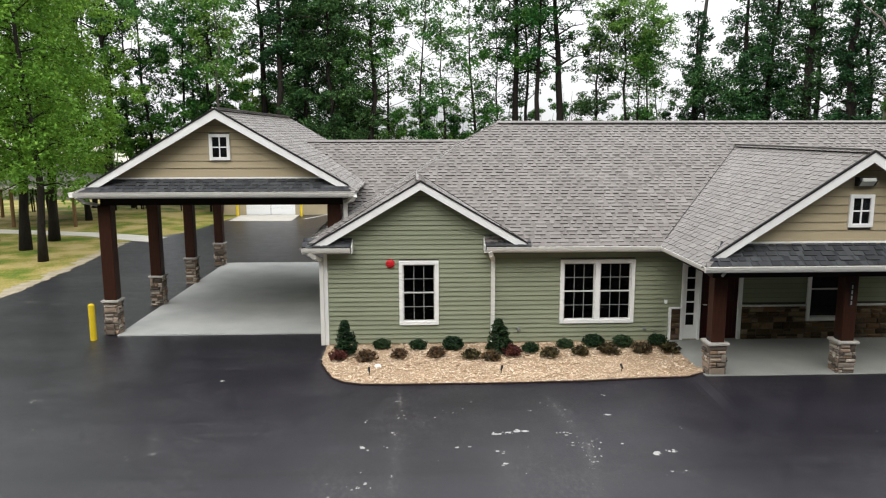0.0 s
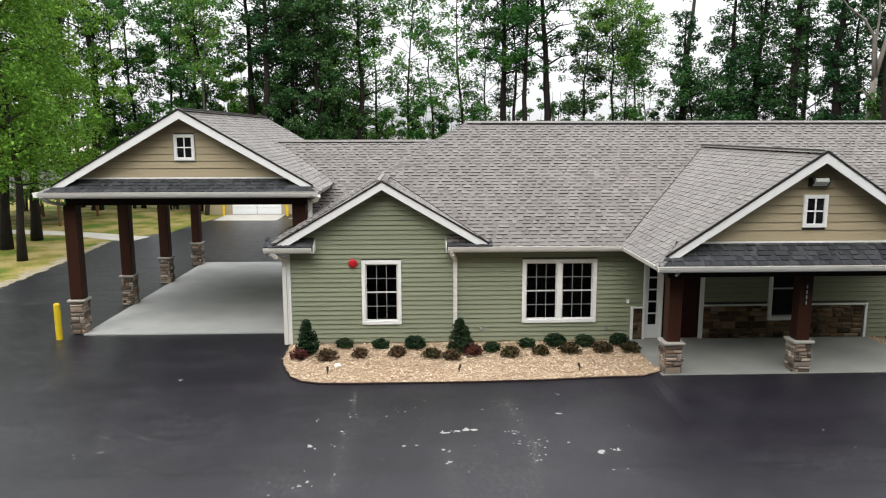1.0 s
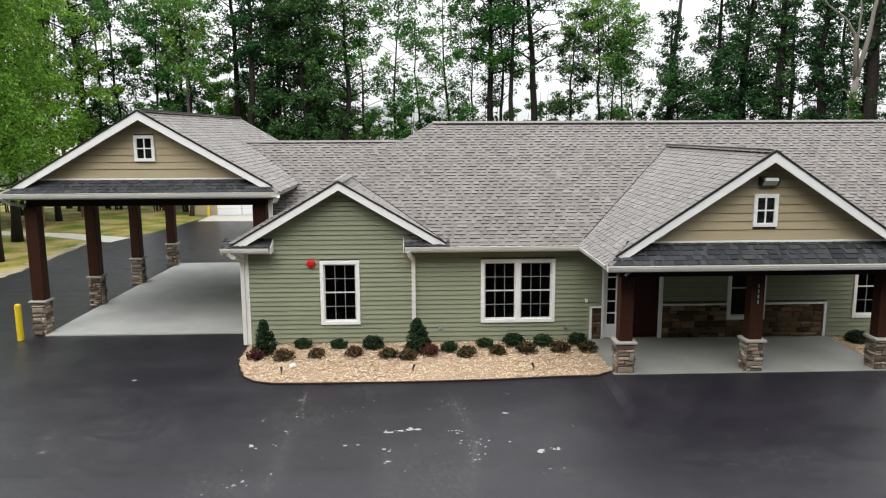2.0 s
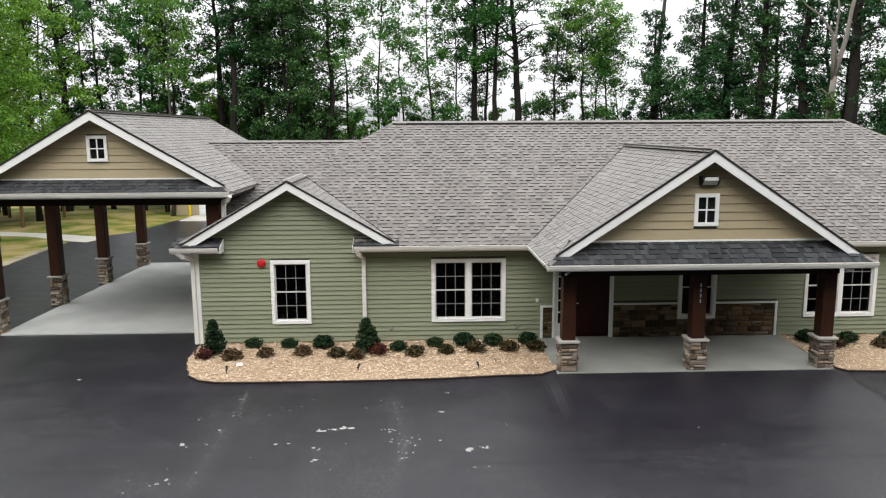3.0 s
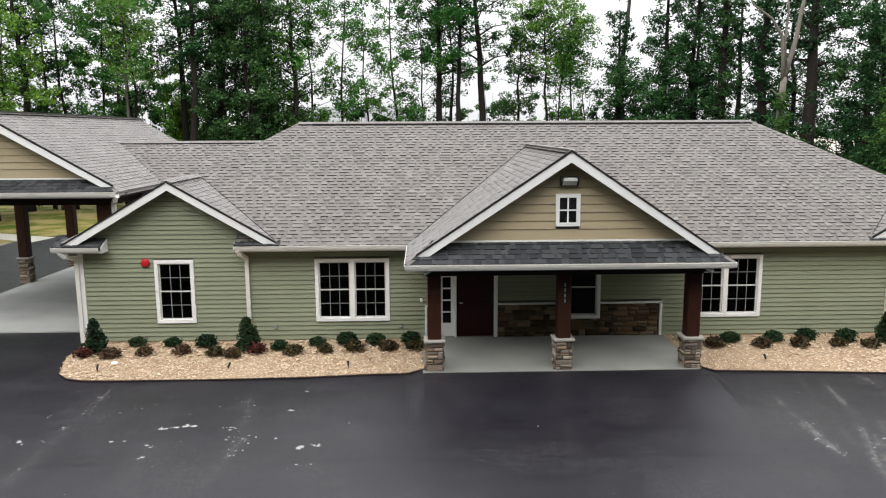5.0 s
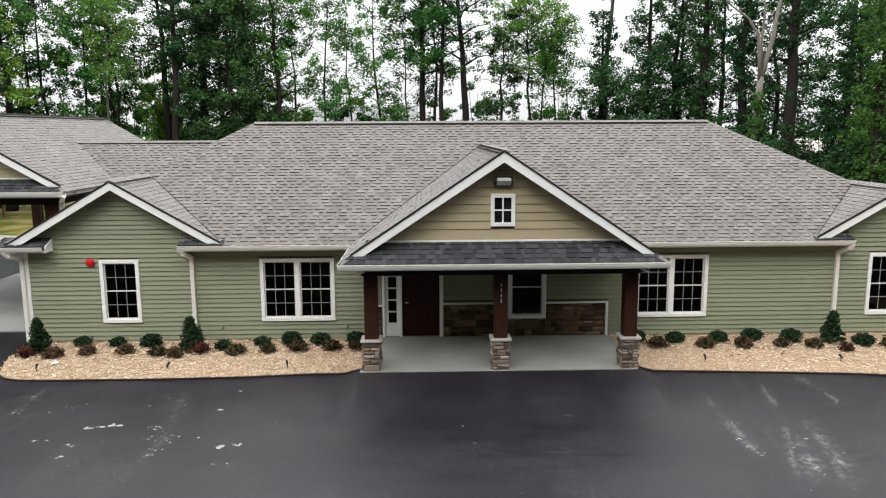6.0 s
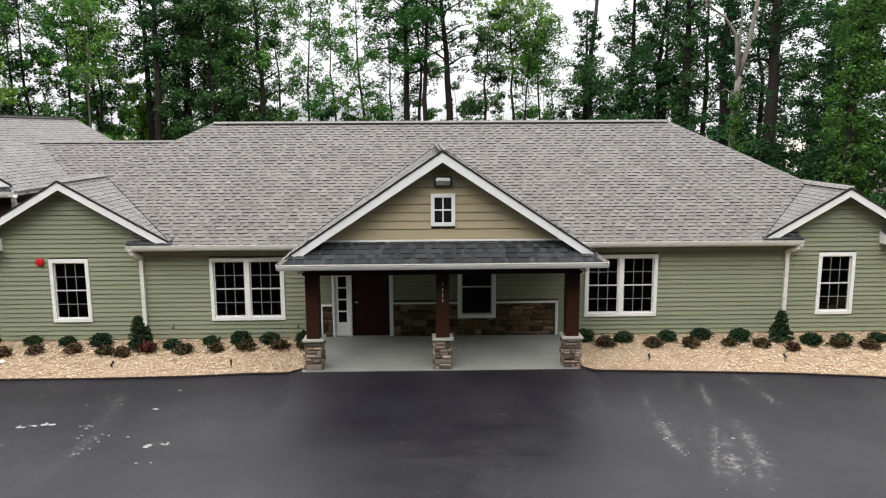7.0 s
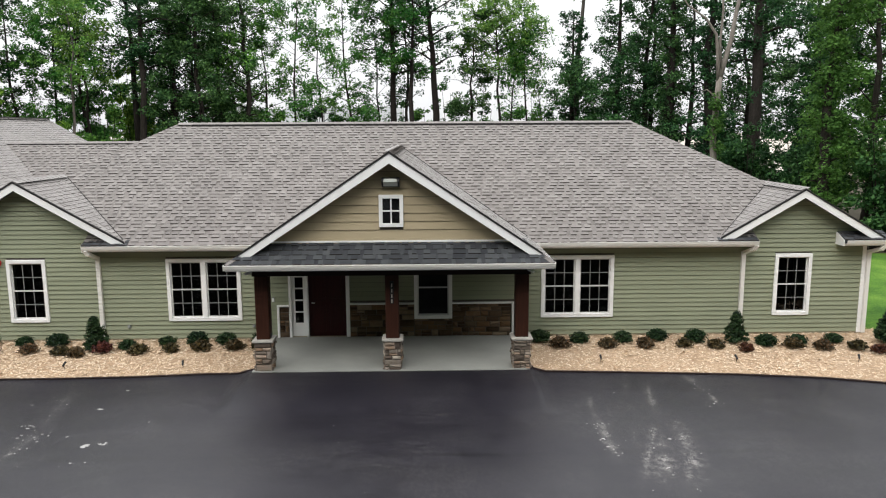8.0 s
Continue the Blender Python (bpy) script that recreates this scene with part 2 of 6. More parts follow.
def asphalt_material():
    """Fresh dark asphalt with dusty sweeps, tyre-dragged chalky tracks and pale spatter."""
    m = bpy.data.materials.new("fresh_asphalt")
    m.use_nodes = True
    nt = m.node_tree
    n, l = nt.nodes, nt.links
    b = n["Principled BSDF"]
    geo = n.new("ShaderNodeNewGeometry")

    def noise_tex(scale, detail=5.0, stretch=(1, 1, 1), rough=0.55):
        mp = n.new("ShaderNodeMapping")
        mp.inputs["Scale"].default_value = stretch
        l.new(geo.outputs["Position"], mp.inputs[0])
        t = n.new("ShaderNodeTexNoise")
        t.inputs["Scale"].default_value, t.inputs["Detail"].default_value = scale, detail
        t.inputs["Roughness"].default_value = rough
        l.new(mp.outputs[0], t.inputs["Vector"])
        return t.outputs[0]

    def math(op, a, c=None, clamp=False):
        k = n.new("ShaderNodeMath")
        k.operation, k.use_clamp = op, clamp
        for i, v in enumerate((a, c)):
            if v is None:
                continue
            if isinstance(v, (int, float)):
                k.inputs[i].default_value = v
            else:
                l.new(v, k.inputs[i])
        return k.outputs[0]

    def ramp(v, lo, hi):
        k = n.new("ShaderNodeMapRange")
        k.inputs["From Min"].default_value, k.inputs["From Max"].default_value = lo, hi
        l.new(v, k.inputs["Value"])
        return k.outputs[0]

    sep = n.new("ShaderNodeSeparateXYZ")
    l.new(geo.outputs["Position"], sep.inputs[0])
    x, y = sep.outputs[0], sep.outputs[1]

    def track(x0, y0, x1, y1, half, weight):
        """1 along a straight strip from one place to another, fading to its sides."""
        dx, dy = x1 - x0, y1 - y0
        ln = (dx * dx + dy * dy) ** 0.5
        ux, uy = dx / ln, dy / ln
        px, py = math("SUBTRACT", x, x0), math("SUBTRACT", y, y0)
        along = math("ADD", math("MULTIPLY", px, ux), math("MULTIPLY", py, uy))
        side = math("ABSOLUTE", math("SUBTRACT", math("MULTIPLY", px, uy), math("MULTIPLY", py, ux)))
        s = ramp(side, half, 0.0)
        a = math("MULTIPLY", ramp(along, -0.4, 0.4), ramp(along, ln + 0.4, ln - 0.4))
        return math("MULTIPLY", math("MULTIPLY", s, a), weight)

    sweep = ramp(noise_tex(0.8, 12, (0.10, 1.4, 1), 0.72), 0.36, 0.70)
    blotch = ramp(noise_tex(2.3, 12, (0.8, 1, 1), 0.8), 0.36, 0.70)
    speck = ramp(noise_tex(14, 3), 0.69, 0.74)
    rubbed = ramp(noise_tex(7.0, 12, (1.0, 0.85, 1), 0.9), 0.50, 0.70)
    tr = None
    for seg in TRACKS:
        s = track(*seg)
        tr = s if tr is None else math("MAXIMUM", tr, s)
    worn = ramp(math("ADD", noise_tex(9.0, 10, (1.0, 0.9, 1), 0.85), math("MULTIPLY", tr, 0.20)), 0.60, 0.78)
    film = math("MULTIPLY", tr, 0.06)
    chalk = math("ADD", math("MULTIPLY", math("MULTIPLY", ramp(tr, 0.0, 0.8), ramp(noise_tex(1.6, 4), 0.35, 0.6)), math("MAXIMUM", worn, speck)), film, True)
    spill = None
    for sx, sy, r in SPILLS:
        d = math("POWER", math("ADD", math("POWER", math("SUBTRACT", x, sx), 2), math("POWER", math("MULTIPLY", math("SUBTRACT", y, sy), 1.3), 2)), 0.5)
        s = math("ADD", ramp(d, r, 0.0), math("SUBTRACT", rubbed, 0.9))
        s = ramp(s, 0.05, 0.4)
        spill = s if spill is None else math("MAXIMUM", spill, s)
    grain = noise_tex(95, 3)
    mottle = ramp(noise_tex(38, 3), 0.3, 0.7)
    scuff = math("MULTIPLY", math("MULTIPLY", ramp(noise_tex(0.55, 4), 0.45, 0.62), ramp(noise_tex(15.0, 11, (1, 0.7, 1), 0.85), 0.48, 0.70)), 0.27)
    fleck = math("MULTIPLY", ramp(noise_tex(21, 2), 0.725, 0.78), 0.5)
    # the lane joint of the paving
    off = math("ADD", math("SUBTRACT", y, 10.22), math("MULTIPLY", math("SUBTRACT", noise_tex(0.6, 4), 0.5), 0.25))
    joint = math("MULTIPLY", ramp(math("ABSOLUTE", off), 0.11, 0.0), ramp(noise_tex(1.7, 4), 0.3, 0.6))
    base = n.new("ShaderNodeMix")
    base.data_type = "RGBA"
    base.inputs["A"].default_value, base.inputs["B"].default_value = (0.0034, 0.0034, 0.0050, 1), (0.0182, 0.0163, 0.0222, 1)
    l.new(math("ADD", math("MULTIPLY", math("ADD", sweep, 0.45), 0.44), math("SUBTRACT", math("MULTIPLY", math("ADD", math("MULTIPLY", blotch, 1.5), math("ADD", grain, mottle)), 0.26), math("MULTIPLY", joint, 0.5)), True), base.inputs["Factor"])
    dust = n.new("ShaderNodeMix")
    dust.data_type = "RGBA"
    dust.inputs["B"].default_value = (0.42, 0.40, 0.37, 1)
    l.new(base.outputs["Result"], dust.inputs["A"])
    l.new(math("MULTIPLY", math("MAXIMUM", math("MAXIMUM", chalk, spill), math("MAXIMUM", fleck, scuff)), 0.52, True), dust.inputs["Factor"])
    l.new(dust.outputs["Result"], b.inputs["Base Color"])
    rr = n.new("ShaderNodeMapRange")
    rr.inputs["To Min"].default_value, rr.inputs["To Max"].default_value = 0.30, 0.43
    l.new(blotch, rr.inputs["Value"])
    l.new(rr.outputs[0], b.inputs["Roughness"])
    b.inputs["Specular IOR Level"].default_value = 0.46
    bp = n.new("ShaderNodeBump")
    bp.inputs["Strength"].default_value, bp.inputs["Distance"].default_value = 0.6, 0.006
    l.new(grain, bp.inputs["Height"])
    l.new(bp.outputs[0], b.inputs["Normal"])
    return m


# chalky tracks (from x, y to x, y, half width) and spills (x, y, radius)
TRACKS = [(-1.01, 13.91, -0.96, 12.56, 0.1, 0.8),
          (-1.03, 12.16, -1.05, 9.37, 0.4, 0.55),
          (2.2, 13.48, 2.51, 11.29, 0.3, 0.55),
          (2.56, 11.53, 2.34, 9.46, 0.3, 0.55),
          (0.94, 10.89, 0.87, 9.51, 0.4, 0.5),
          (-5.68, 12.06, -5.52, 11.22, 0.22, 0.7),
          (-1.69, 9.78, -1.42, 9.42, 0.3, 0.7),
          (13.57, 12.91, 13.47, 11.48, 0.16, 0.9),
          (13.54, 11.74, 13.51, 10.06, 0.26, 1.0),
          (14.84, 14.46, 14.43, 12.9, 0.14, 0.6),
          (15.08, 13.54, 14.67, 11.46, 0.2, 0.85),
          (14.63, 11.46, 13.69, 9.07, 0.22, 0.8),
          (15.05, 11.6, 14.75, 9.3, 0.42, 0.8),
          (14.6, 10.9, 14.05, 9.0, 0.45, 0.9),
          (14.9, 10.4, 14.3, 8.6, 0.6, 0.65),
          (16.11, 14.05, 16.22, 13.12, 0.24, 1.0),
          (16.28, 13.02, 16.24, 12.2, 0.22, 0.85),
          (14.16, 11.47, 13.94, 10.27, 0.2, 0.5)]
SPILLS = [(-5.4, 11.1, 0.35), (-11.7, 17.5, 0.8), (-12.3, 22.1, 0.9), (-8.8, 13.6, 0.6), (-13.4, 22.5, 1.0), (-7.0, 26.8, 0.5)]
M_ASPHALT = asphalt_material()

# ---- builders ----
def box(bm, x0, x1, y0, y1, z0, z1, bevel=0.0):
    vs = [bm.verts.new(p) for p in ((x0, y0, z0), (x1, y0, z0), (x1, y1, z0), (x0, y1, z0), (x0, y0, z1), (x1, y0, z1), (x1, y1, z1), (x0, y1, z1))]
    fs = [bm.faces.new([vs[i] for i in f]) for f in ((0, 3, 2, 1), (4, 5, 6, 7), (0, 1, 5, 4), (1, 2, 6, 5), (2, 3, 7, 6), (3, 0, 4, 7))]
    if bevel:
        es = list({e for f in fs for e in f.edges})
        bmesh.ops.bevel(bm, geom=es, offset=bevel, segments=1, affect="EDGES")
    return bm


def prism(bm, pts, back):
    """A flat polygon (list of 3D points) made solid by the offset vector back."""
    a = [bm.verts.new(p) for p in pts]
    b = [bm.verts.new(Vector(p) + Vector(back)) for p in pts]
    bm.faces.new(a)
    bm.faces.new(b[::-1])
    k = len(a)
    for i in range(k):
        j = (i + 1) % k
        bm.faces.new((a[j], a[i], b[i], b[j]))
    return bm


def tube(bm, path, radii, sides=8):
    """A round tube along a list of points."""
    rings = []
    for i, p in enumerate(path):
        p = Vector(p)
        d = (Vector(path[min(i + 1, len(path) - 1)]) - Vector(path[max(i - 1, 0)])).normalized()
        u = d.cross(Vector((0.31, 0.95, 0.05))).normalized()
        w = d.cross(u)
        r = radii[i] if isinstance(radii, (list, tuple)) else radii
        rings.append([bm.verts.new(p + (u * math.cos(a) + w * math.sin(a)) * r) for a in (2 * math.pi * k / sides for k in range(sides))])
    for a, b in zip(rings, rings[1:]):
        for k in range(sides):
            bm.faces.new((a[k], a[(k + 1) % sides], b[(k + 1) % sides], b[k]))
    bm.faces.new(rings[0][::-1])
    bm.faces.new(rings[-1])
    return bm


def mesh_of(name, bm, material, smooth=False):
    bmesh.ops.recalc_face_normals(bm, faces=bm.faces)
    me = bpy.data.meshes.new(name)
    bm.to_mesh(me)
    bm.free()
    me.materials.append(material)
    if smooth:
        me.polygons.foreach_set("use_smooth", [True] * len(me.polygons))
    return me


def thing(name, at, label, category, group="", kind=""):
    e = new(name)
    e.location = at
    e.empty_display_size = 0.2
    return tagged(e, label, category, group, kind)


def part(name, bm, material, parent, label="", smooth=False):
    """Links a bmesh (in world metres) as one mesh under a thing or a part."""
    return hang(name, mesh_of(name, bm, material, smooth), parent, label)


def hang(name, me, parent, label=""):
    ob = new(name, me)
    ob.parent = parent
    if parent.type == "EMPTY":
        ob.matrix_parent_inverse = Matrix.Translation(-Vector(parent.location))
    if label:
        ob["label"] = label
    return ob


def solo(name, bm, material, label, category, kind="", group="", smooth=False):
    return tagged(new(name, mesh_of(name, bm, material, smooth)), label, category, group, kind)


def from_arrays(name, verts, faces, material, smooth=False):
    me = bpy.data.meshes.new(name)
    me.from_pydata([tuple(v) for v in verts], [], [tuple(f) for f in faces])
    me.materials.append(material)
    me.update()
    return me


def wall_boxes(bm, x0, x1, z0, z1, y0, y1, holes):
    """A wall along x with rectangular holes (x0, x1, z0, z1) right through it."""
    xs = sorted({x0, x1, *[v for h in holes for v in h[:2]]})
    for a, b in zip(xs, xs[1:]):
        m = (a + b) / 2
        cuts = sorted((h[2], h[3]) for h in holes if h[0] < m < h[1])
        z = z0
        for c, d in cuts:
            if c > z:
                box(bm, a, b, y0, y1, z, c)
            z = d
        if z < z1:
            box(bm, a, b, y0, y1, z, z1)


def lap_boards(parent, material, x0, x1, z0, z1, y, step, holes=(), clip=None, proud=0.032, gap=0.013):
    """Lap siding on the face at y: a board an object, cut at holes and by a sloping clip(z) -> (xa, xb)."""
    z = z0
    while z < z1 - 0.02:
        zt = min(z + step, z1)
        # open gap shows the dark backing, drawing the shadow line under each lap
        zb, zt = z, zt - gap
        runs = [(x0, x1)]
        for h in holes:
            if h[2] < (z + zt) / 2 < h[3]:
                runs = [r for a, b in runs for r in ((a, min(b, h[0])), (max(a, h[1]), b)) if r[1] - r[0] > 0.02]
        for a, b in runs:
            ab, bb, at, bt = a, b, a, b
            if clip:
                ca, cb = clip(z)
                da, db = clip(zt)
                ab, bb, at, bt = max(a, ca), min(b, cb), max(a, da), min(b, db)
                if bb - ab < 0.03 or bt - at < 0.0:
                    continue
            bm = bmesh.new()
            v = [bm.verts.new(p) for p in ((ab, y - proud, z), (bb, y - proud, z), (bt, y - 0.006, zt), (at, y - 0.006, zt),
                                           (ab, y + 0.01, z), (bb, y + 0.01, z), (bt, y + 0.01, zt), (at, y + 0.01, zt))]
            for f in ((0, 1, 2, 3), (4, 7, 6, 5), (0, 4, 5, 1), (3, 2, 6, 7), (0, 3, 7, 4), (1, 5, 6, 2)):
                bm.faces.new([v[i] for i in f])
            part("siding_board", bm, material, parent)
        z = zb + step


class Slope:
    """A roof plane: the eave point, the way along the eave, the way up the slope and a convex outline (u, v) on it."""

    def __init__(self, eave, along, up, outline):
        self.o, self.u, self.v = Vector(eave), Vector(along).normalized(), Vector(up).normalized()
        self.n = self.u.cross(self.v).normalized()
        if self.n.z < 0:
            self.n = -self.n
        self.outline = outline

    def at(self, u, v, h=0.0):
        return self.o + self.u * u + self.v * v + self.n * h

    def span(self, v):
        xs = []
        k = len(self.outline)
        for i in range(k):
            (a, b), (c, d) = self.outline[i], self.outline[(i + 1) % k]
            if min(b, d) <= v <= max(b, d) and abs(d - b) > 1e-9:
                xs.append(a + (c - a) * (v - b) / (d - b))
        return (min(xs), max(xs)) if len(xs) > 1 else None

    def deck(self, bm, thick=0.12):
        return prism(bm, [self.at(u, v) for u, v in self.outline], -self.n * thick)


def shingles(slopes, parent, material, course=0.155, singles=0, near=None, seed=1, lift=1.0):
    """Laminated tabs course by course; the singles nearest to the place near are objects, the rest one joined part."""
    rng = random.Random(seed)
    tabs, edge = [], []
    for s in slopes:
        top = max(v for _, v in s.outline)
        v = 0.0
        while v < top - 0.03:
            a, b = s.span(v + 0.002) or (0, 0), s.span(min(v + course, top - 0.002)) or (0, 0)
            u = a[0] - rng.uniform(0, 0.2)
            thick = rng.random() < 0.5
            while u < a[1]:
                thick = not thick
                w = rng.choice((0.10, 0.15, 0.20, 0.28) if thick else (0.06, 0.09, 0.12, 0.16))
                # lift below 1 shrinks the dark edges, so the side slopes draw lighter
                h = rng.choice((0.022, 0.027, 0.032)) * lift if thick else rng.choice((0.005, 0.008))
                lo, hi = max(u, a[0]), min(u + w, a[1])
                lo2, hi2 = max(u, b[0]), min(u + w, b[1])
                if hi - lo > 0.015 and hi2 - lo2 > -0.3:
                    if hi2 < lo2:
                        lo2 = hi2 = (lo2 + hi2) / 2
                    c2 = v + course * 1.12
                    tabs.append((s.at(lo, v - 0.01, h), s.at(hi, v - 0.01, h), s.at(hi2, c2, 0.002), s.at(lo2, c2, 0.002),
                                 s.at(lo, v - 0.01, 0), s.at(hi, v - 0.01, 0)))
                    edge.append(1 if thick else 0)
                u += w
            v += course
    order = list(range(len(tabs)))
    if singles and near is not None:
        order.sort(key=lambda i: (tabs[i][0] - Vector(near)).length)
    alone, rest = order[:singles], order[singles:]
    quads = ((0, 1, 2, 3), (4, 5, 1, 0), (4, 0, 3), (5, 2, 1))
    if rest:
        verts, faces = [], []
        for i in rest:
            k = len(verts)
            verts += tabs[i]
            faces += [tuple(k + j for j in q) for q in quads]
        me = from_arrays("shingles", verts, faces, material)
        me.materials.append(M_EDGE)
        me.polygons.foreach_set("material_index", [k for i in rest for k in (0, edge[i], 0, 0)])
        tagged(hang("shingles", me, parent), kind="stuff")
    for i in alone:
        me = from_arrays("shingle", tabs[i], quads, material)
        me.materials.append(M_EDGE)
        me.polygons.foreach_set("material_index", [0, edge[i], 0, 0])
        hang("shingle", me, parent)


def one_stone(parent, rng, p, along, out, w, h, material):
    """A rough-faced stone with uneven corners on an upright face."""
    d, g, r = rng.uniform(0.012, 0.050), 0.004, min(w, h) * 0.18
    bm = bmesh.new()
    f, bk = [], []
    for su, sz in ((0, 0), (1, 0), (1, 1), (0, 1)):
        q = p + along * (g + su * (w - 2 * g)) + Vector((0, 0, g + sz * (h - 2 * g)))
        bk.append(bm.verts.new(q - out * 0.005))
        q = q + along * ((1 - 2 * su) * r * rng.uniform(0.2, 1.5)) + Vector((0, 0, (1 - 2 * sz) * r * rng.uniform(0.2, 1.5)))
        f.append(bm.verts.new(q + out * d * rng.uniform(0.6, 1.2)))
    c = bm.verts.new(p + along * w * rng.uniform(0.35, 0.65) + Vector((0, 0, h * rng.uniform(0.35, 0.65))) + out * d * 1.35)
    for i in range(4):
        j = (i + 1) % 4
        bm.faces.new((f[i], f[j], c))
        bm.faces.new((bk[i], bk[j], f[j], f[i]))
    part("stone", bm, material, parent)


def stone_face(parent, rng, a, along, out, width, height, lo=0.08, hi=0.15, wlo=0.12, whi=0.3, material=None):
    """Rough stones laid in uneven courses on an upright face; each stone an object."""
    a, along, out = Vector(a), Vector(along), Vector(out)
    z = 0.0
    while z < height - 0.02:
        h = min(rng.uniform(lo, hi), height - z)
        if height - z - h < 0.05:
            h = height - z
        u = 0.0
        while u < width - 0.01:
            w = min(rng.uniform(wlo, whi), width - u)
            if width - u - w < 0.07:
                w = width - u
            split = h > 0.11 and w < 0.3 and rng.random() < 0.55
            cut = h * rng.uniform(0.38, 0.62)
            for zo, hh in ((0, cut), (cut, h - cut)) if split else ((0, h),):
                one_stone(parent, rng, a + along * u + Vector((0, 0, z + zo)), along, out, w, hh, material or M_STONE)
            u += w
        z += h

# ---- ground ----
def fall(x, y):
    """Height of the driveway and beds: they fall away gently from the building."""
    if y >= 18.2:
        return 0.0
    return -0.10 * (18.2 - y) / 4.2 if y >= 14 else -0.10 - 0.035 * (14 - max(y, 6.0))


def ramp_up(x, y):
    """The paving rises to meet the porch slab."""
    side = min(1.0, max(0.0, min(x - 5.6, 12.9 - x) / 0.4))
    side = side * side * (3 - 2 * side)
    near = min(1.0, max(0.0, (y - 11.6) / 2.6))
    z = fall(x, y)
    return z + (0.004 - z) * side * near * near * (3 - 2 * near)


def drape(bm, height, lines):
    """Cuts a flat mesh along lines of constant x or y and lays it on the given heights."""
    for axis, at in lines:
        no = (1, 0, 0) if axis == "x" else (0, 1, 0)
        bmesh.ops.bisect_plane(bm, geom=[*bm.verts, *bm.edges, *bm.faces], plane_co=(at, at, 0), plane_no=no)
    for v in bm.verts:
        v.co.z += height(v.co.x, v.co.y)


FALL_LINES = [("y", 6.0), ("y", 14.0), ("y", 18.2)]
PAVING_LINES = FALL_LINES + [("y", 11.6 + 0.26 * i) for i in range(11)] + [("x", 5.6 + 0.1 * i) for i in range(5)] + [("x", 12.5 + 0.1 * i) for i in range(5)]


def flat(name, pts, z, material, label, category, thick=0.0):
    bm = bmesh.new()
    if thick:
        prism(bm, [(x, y, z) for x, y in pts], (0, 0, -thick))
    else:
        bm.faces.new([bm.verts.new((x, y, z)) for x, y in pts])
    if name == "road":
        drape(bm, ramp_up, PAVING_LINES)
    elif name in ("ground", "lawn"):
        drape(bm, fall, FALL_LINES)
    return solo(name, bm, material, label, category, "structure")


flat("ground", [(-900, -300), (900, -300), (900, 1500), (-900, 1500)], -0.06, M_FLOORLITTER, "dark leaf litter on the woodland floor", "ground")
flat("field", [(-900, 92), (900, 92), (900, 1490), (-900, 1490)], -0.03, M_FIELD, "pale dry open field beyond the wood", "field")
flat("road", [(-14.75, -60), (60, -60), (60, 12), (24.5, 11.2), (22.5, 12.5), (20.4, 13.3), (20.4, 29), (-2, 29), (-2, 52), (-12.5, 52), (-12.5, 47.2), (-13.4, 39.6), (-15.3, 36.4),
              (-15.05, 32.2), (-14.75, 28), (-14.7, 25)], 0.0, M_ASPHALT, "fresh dark asphalt driveway with dusty chalk tracks", "driveway", 0.05)
flat("lawn", [(-120, 5), (-14.7, 5), (-14.72, 25), (-14.78, 28), (-15.08, 32.2), (-15.33, 36.4), (-13.43, 39.6), (-12.53, 47.2), (-12.53, 52.5), (-7, 52.5), (-7, 60), (-120, 60)],
     -0.012, M_GRASS, "patchy yellow-green lawn beside the driveway", "lawn")
flat("lawn", [(20.6, 13.5), (22.6, 12.7), (24.6, 11.4), (60, 12.2), (60, 30), (24, 30), (20.6, 26)], -0.012, M_GREENGRASS, "green lawn beside the building", "lawn")
flat("path", [(-15.2, 36.2), (-14.3, 35.8), (-13.9, 37.5), (-18.0, 39.4), (-30, 42.6), (-30, 41.2), (-18.6, 38.2)], 0.012, M_PATH, "pale concrete footpath across the lawn", "path", 0.06)
flat("apron", [(-12.45, 44.6), (-8.5, 44.4), (-8.5, 47.8), (-12.45, 47.8)], 0.012, M_PATH, "pale concrete apron before the garage", "apron", 0.06)
# dusty concrete-coloured edge of the lawn
bm = bmesh.new()
edge = [(-14.72, 18), (-14.72, 25), (-14.78, 28), (-15.08, 32.2), (-15.33, 36.0)]
rng = random.Random(3)
row, t_edge = [], 0.0
while t_edge < len(edge) - 1.001:
    q = int(t_edge)
    (xa, ya), (xb, yb) = edge[q], edge[q + 1]
    k = t_edge - q
    x, y = xa + (xb - xa) * k, ya + (yb - ya) * k
    row.append((bm.verts.new((x - rng.uniform(0.12, 0.75), y, -0.006)), bm.verts.new((x + rng.uniform(-0.03, 0.14), y, 0.005))))
    t_edge += 0.25 / max(0.5, abs(yb - ya))
for a, b in zip(row, row[1:]):
    bm.faces.new((a[0], a[1], b[1], b[0]))
solo("lawn_edge", bm, M_SAND, "dusty pale strip along the driveway edge", "edging", "structure")
bm = bmesh.new()
for xa, ya, xb, yb in ((-7.9, 45.4, -5.6, 50.4), (-5.3, 45.4, -3.0, 50.4)):
    prism(bm, [(xa, ya, 0.004), (xa + 0.14, ya, 0.004), (xb + 0.14, yb, 0.004), (xb, yb, 0.004)], (0, 0, -0.01))
solo("parking_line", bm, M_LINE, "white painted parking line on the asphalt", "road marking", "structure")

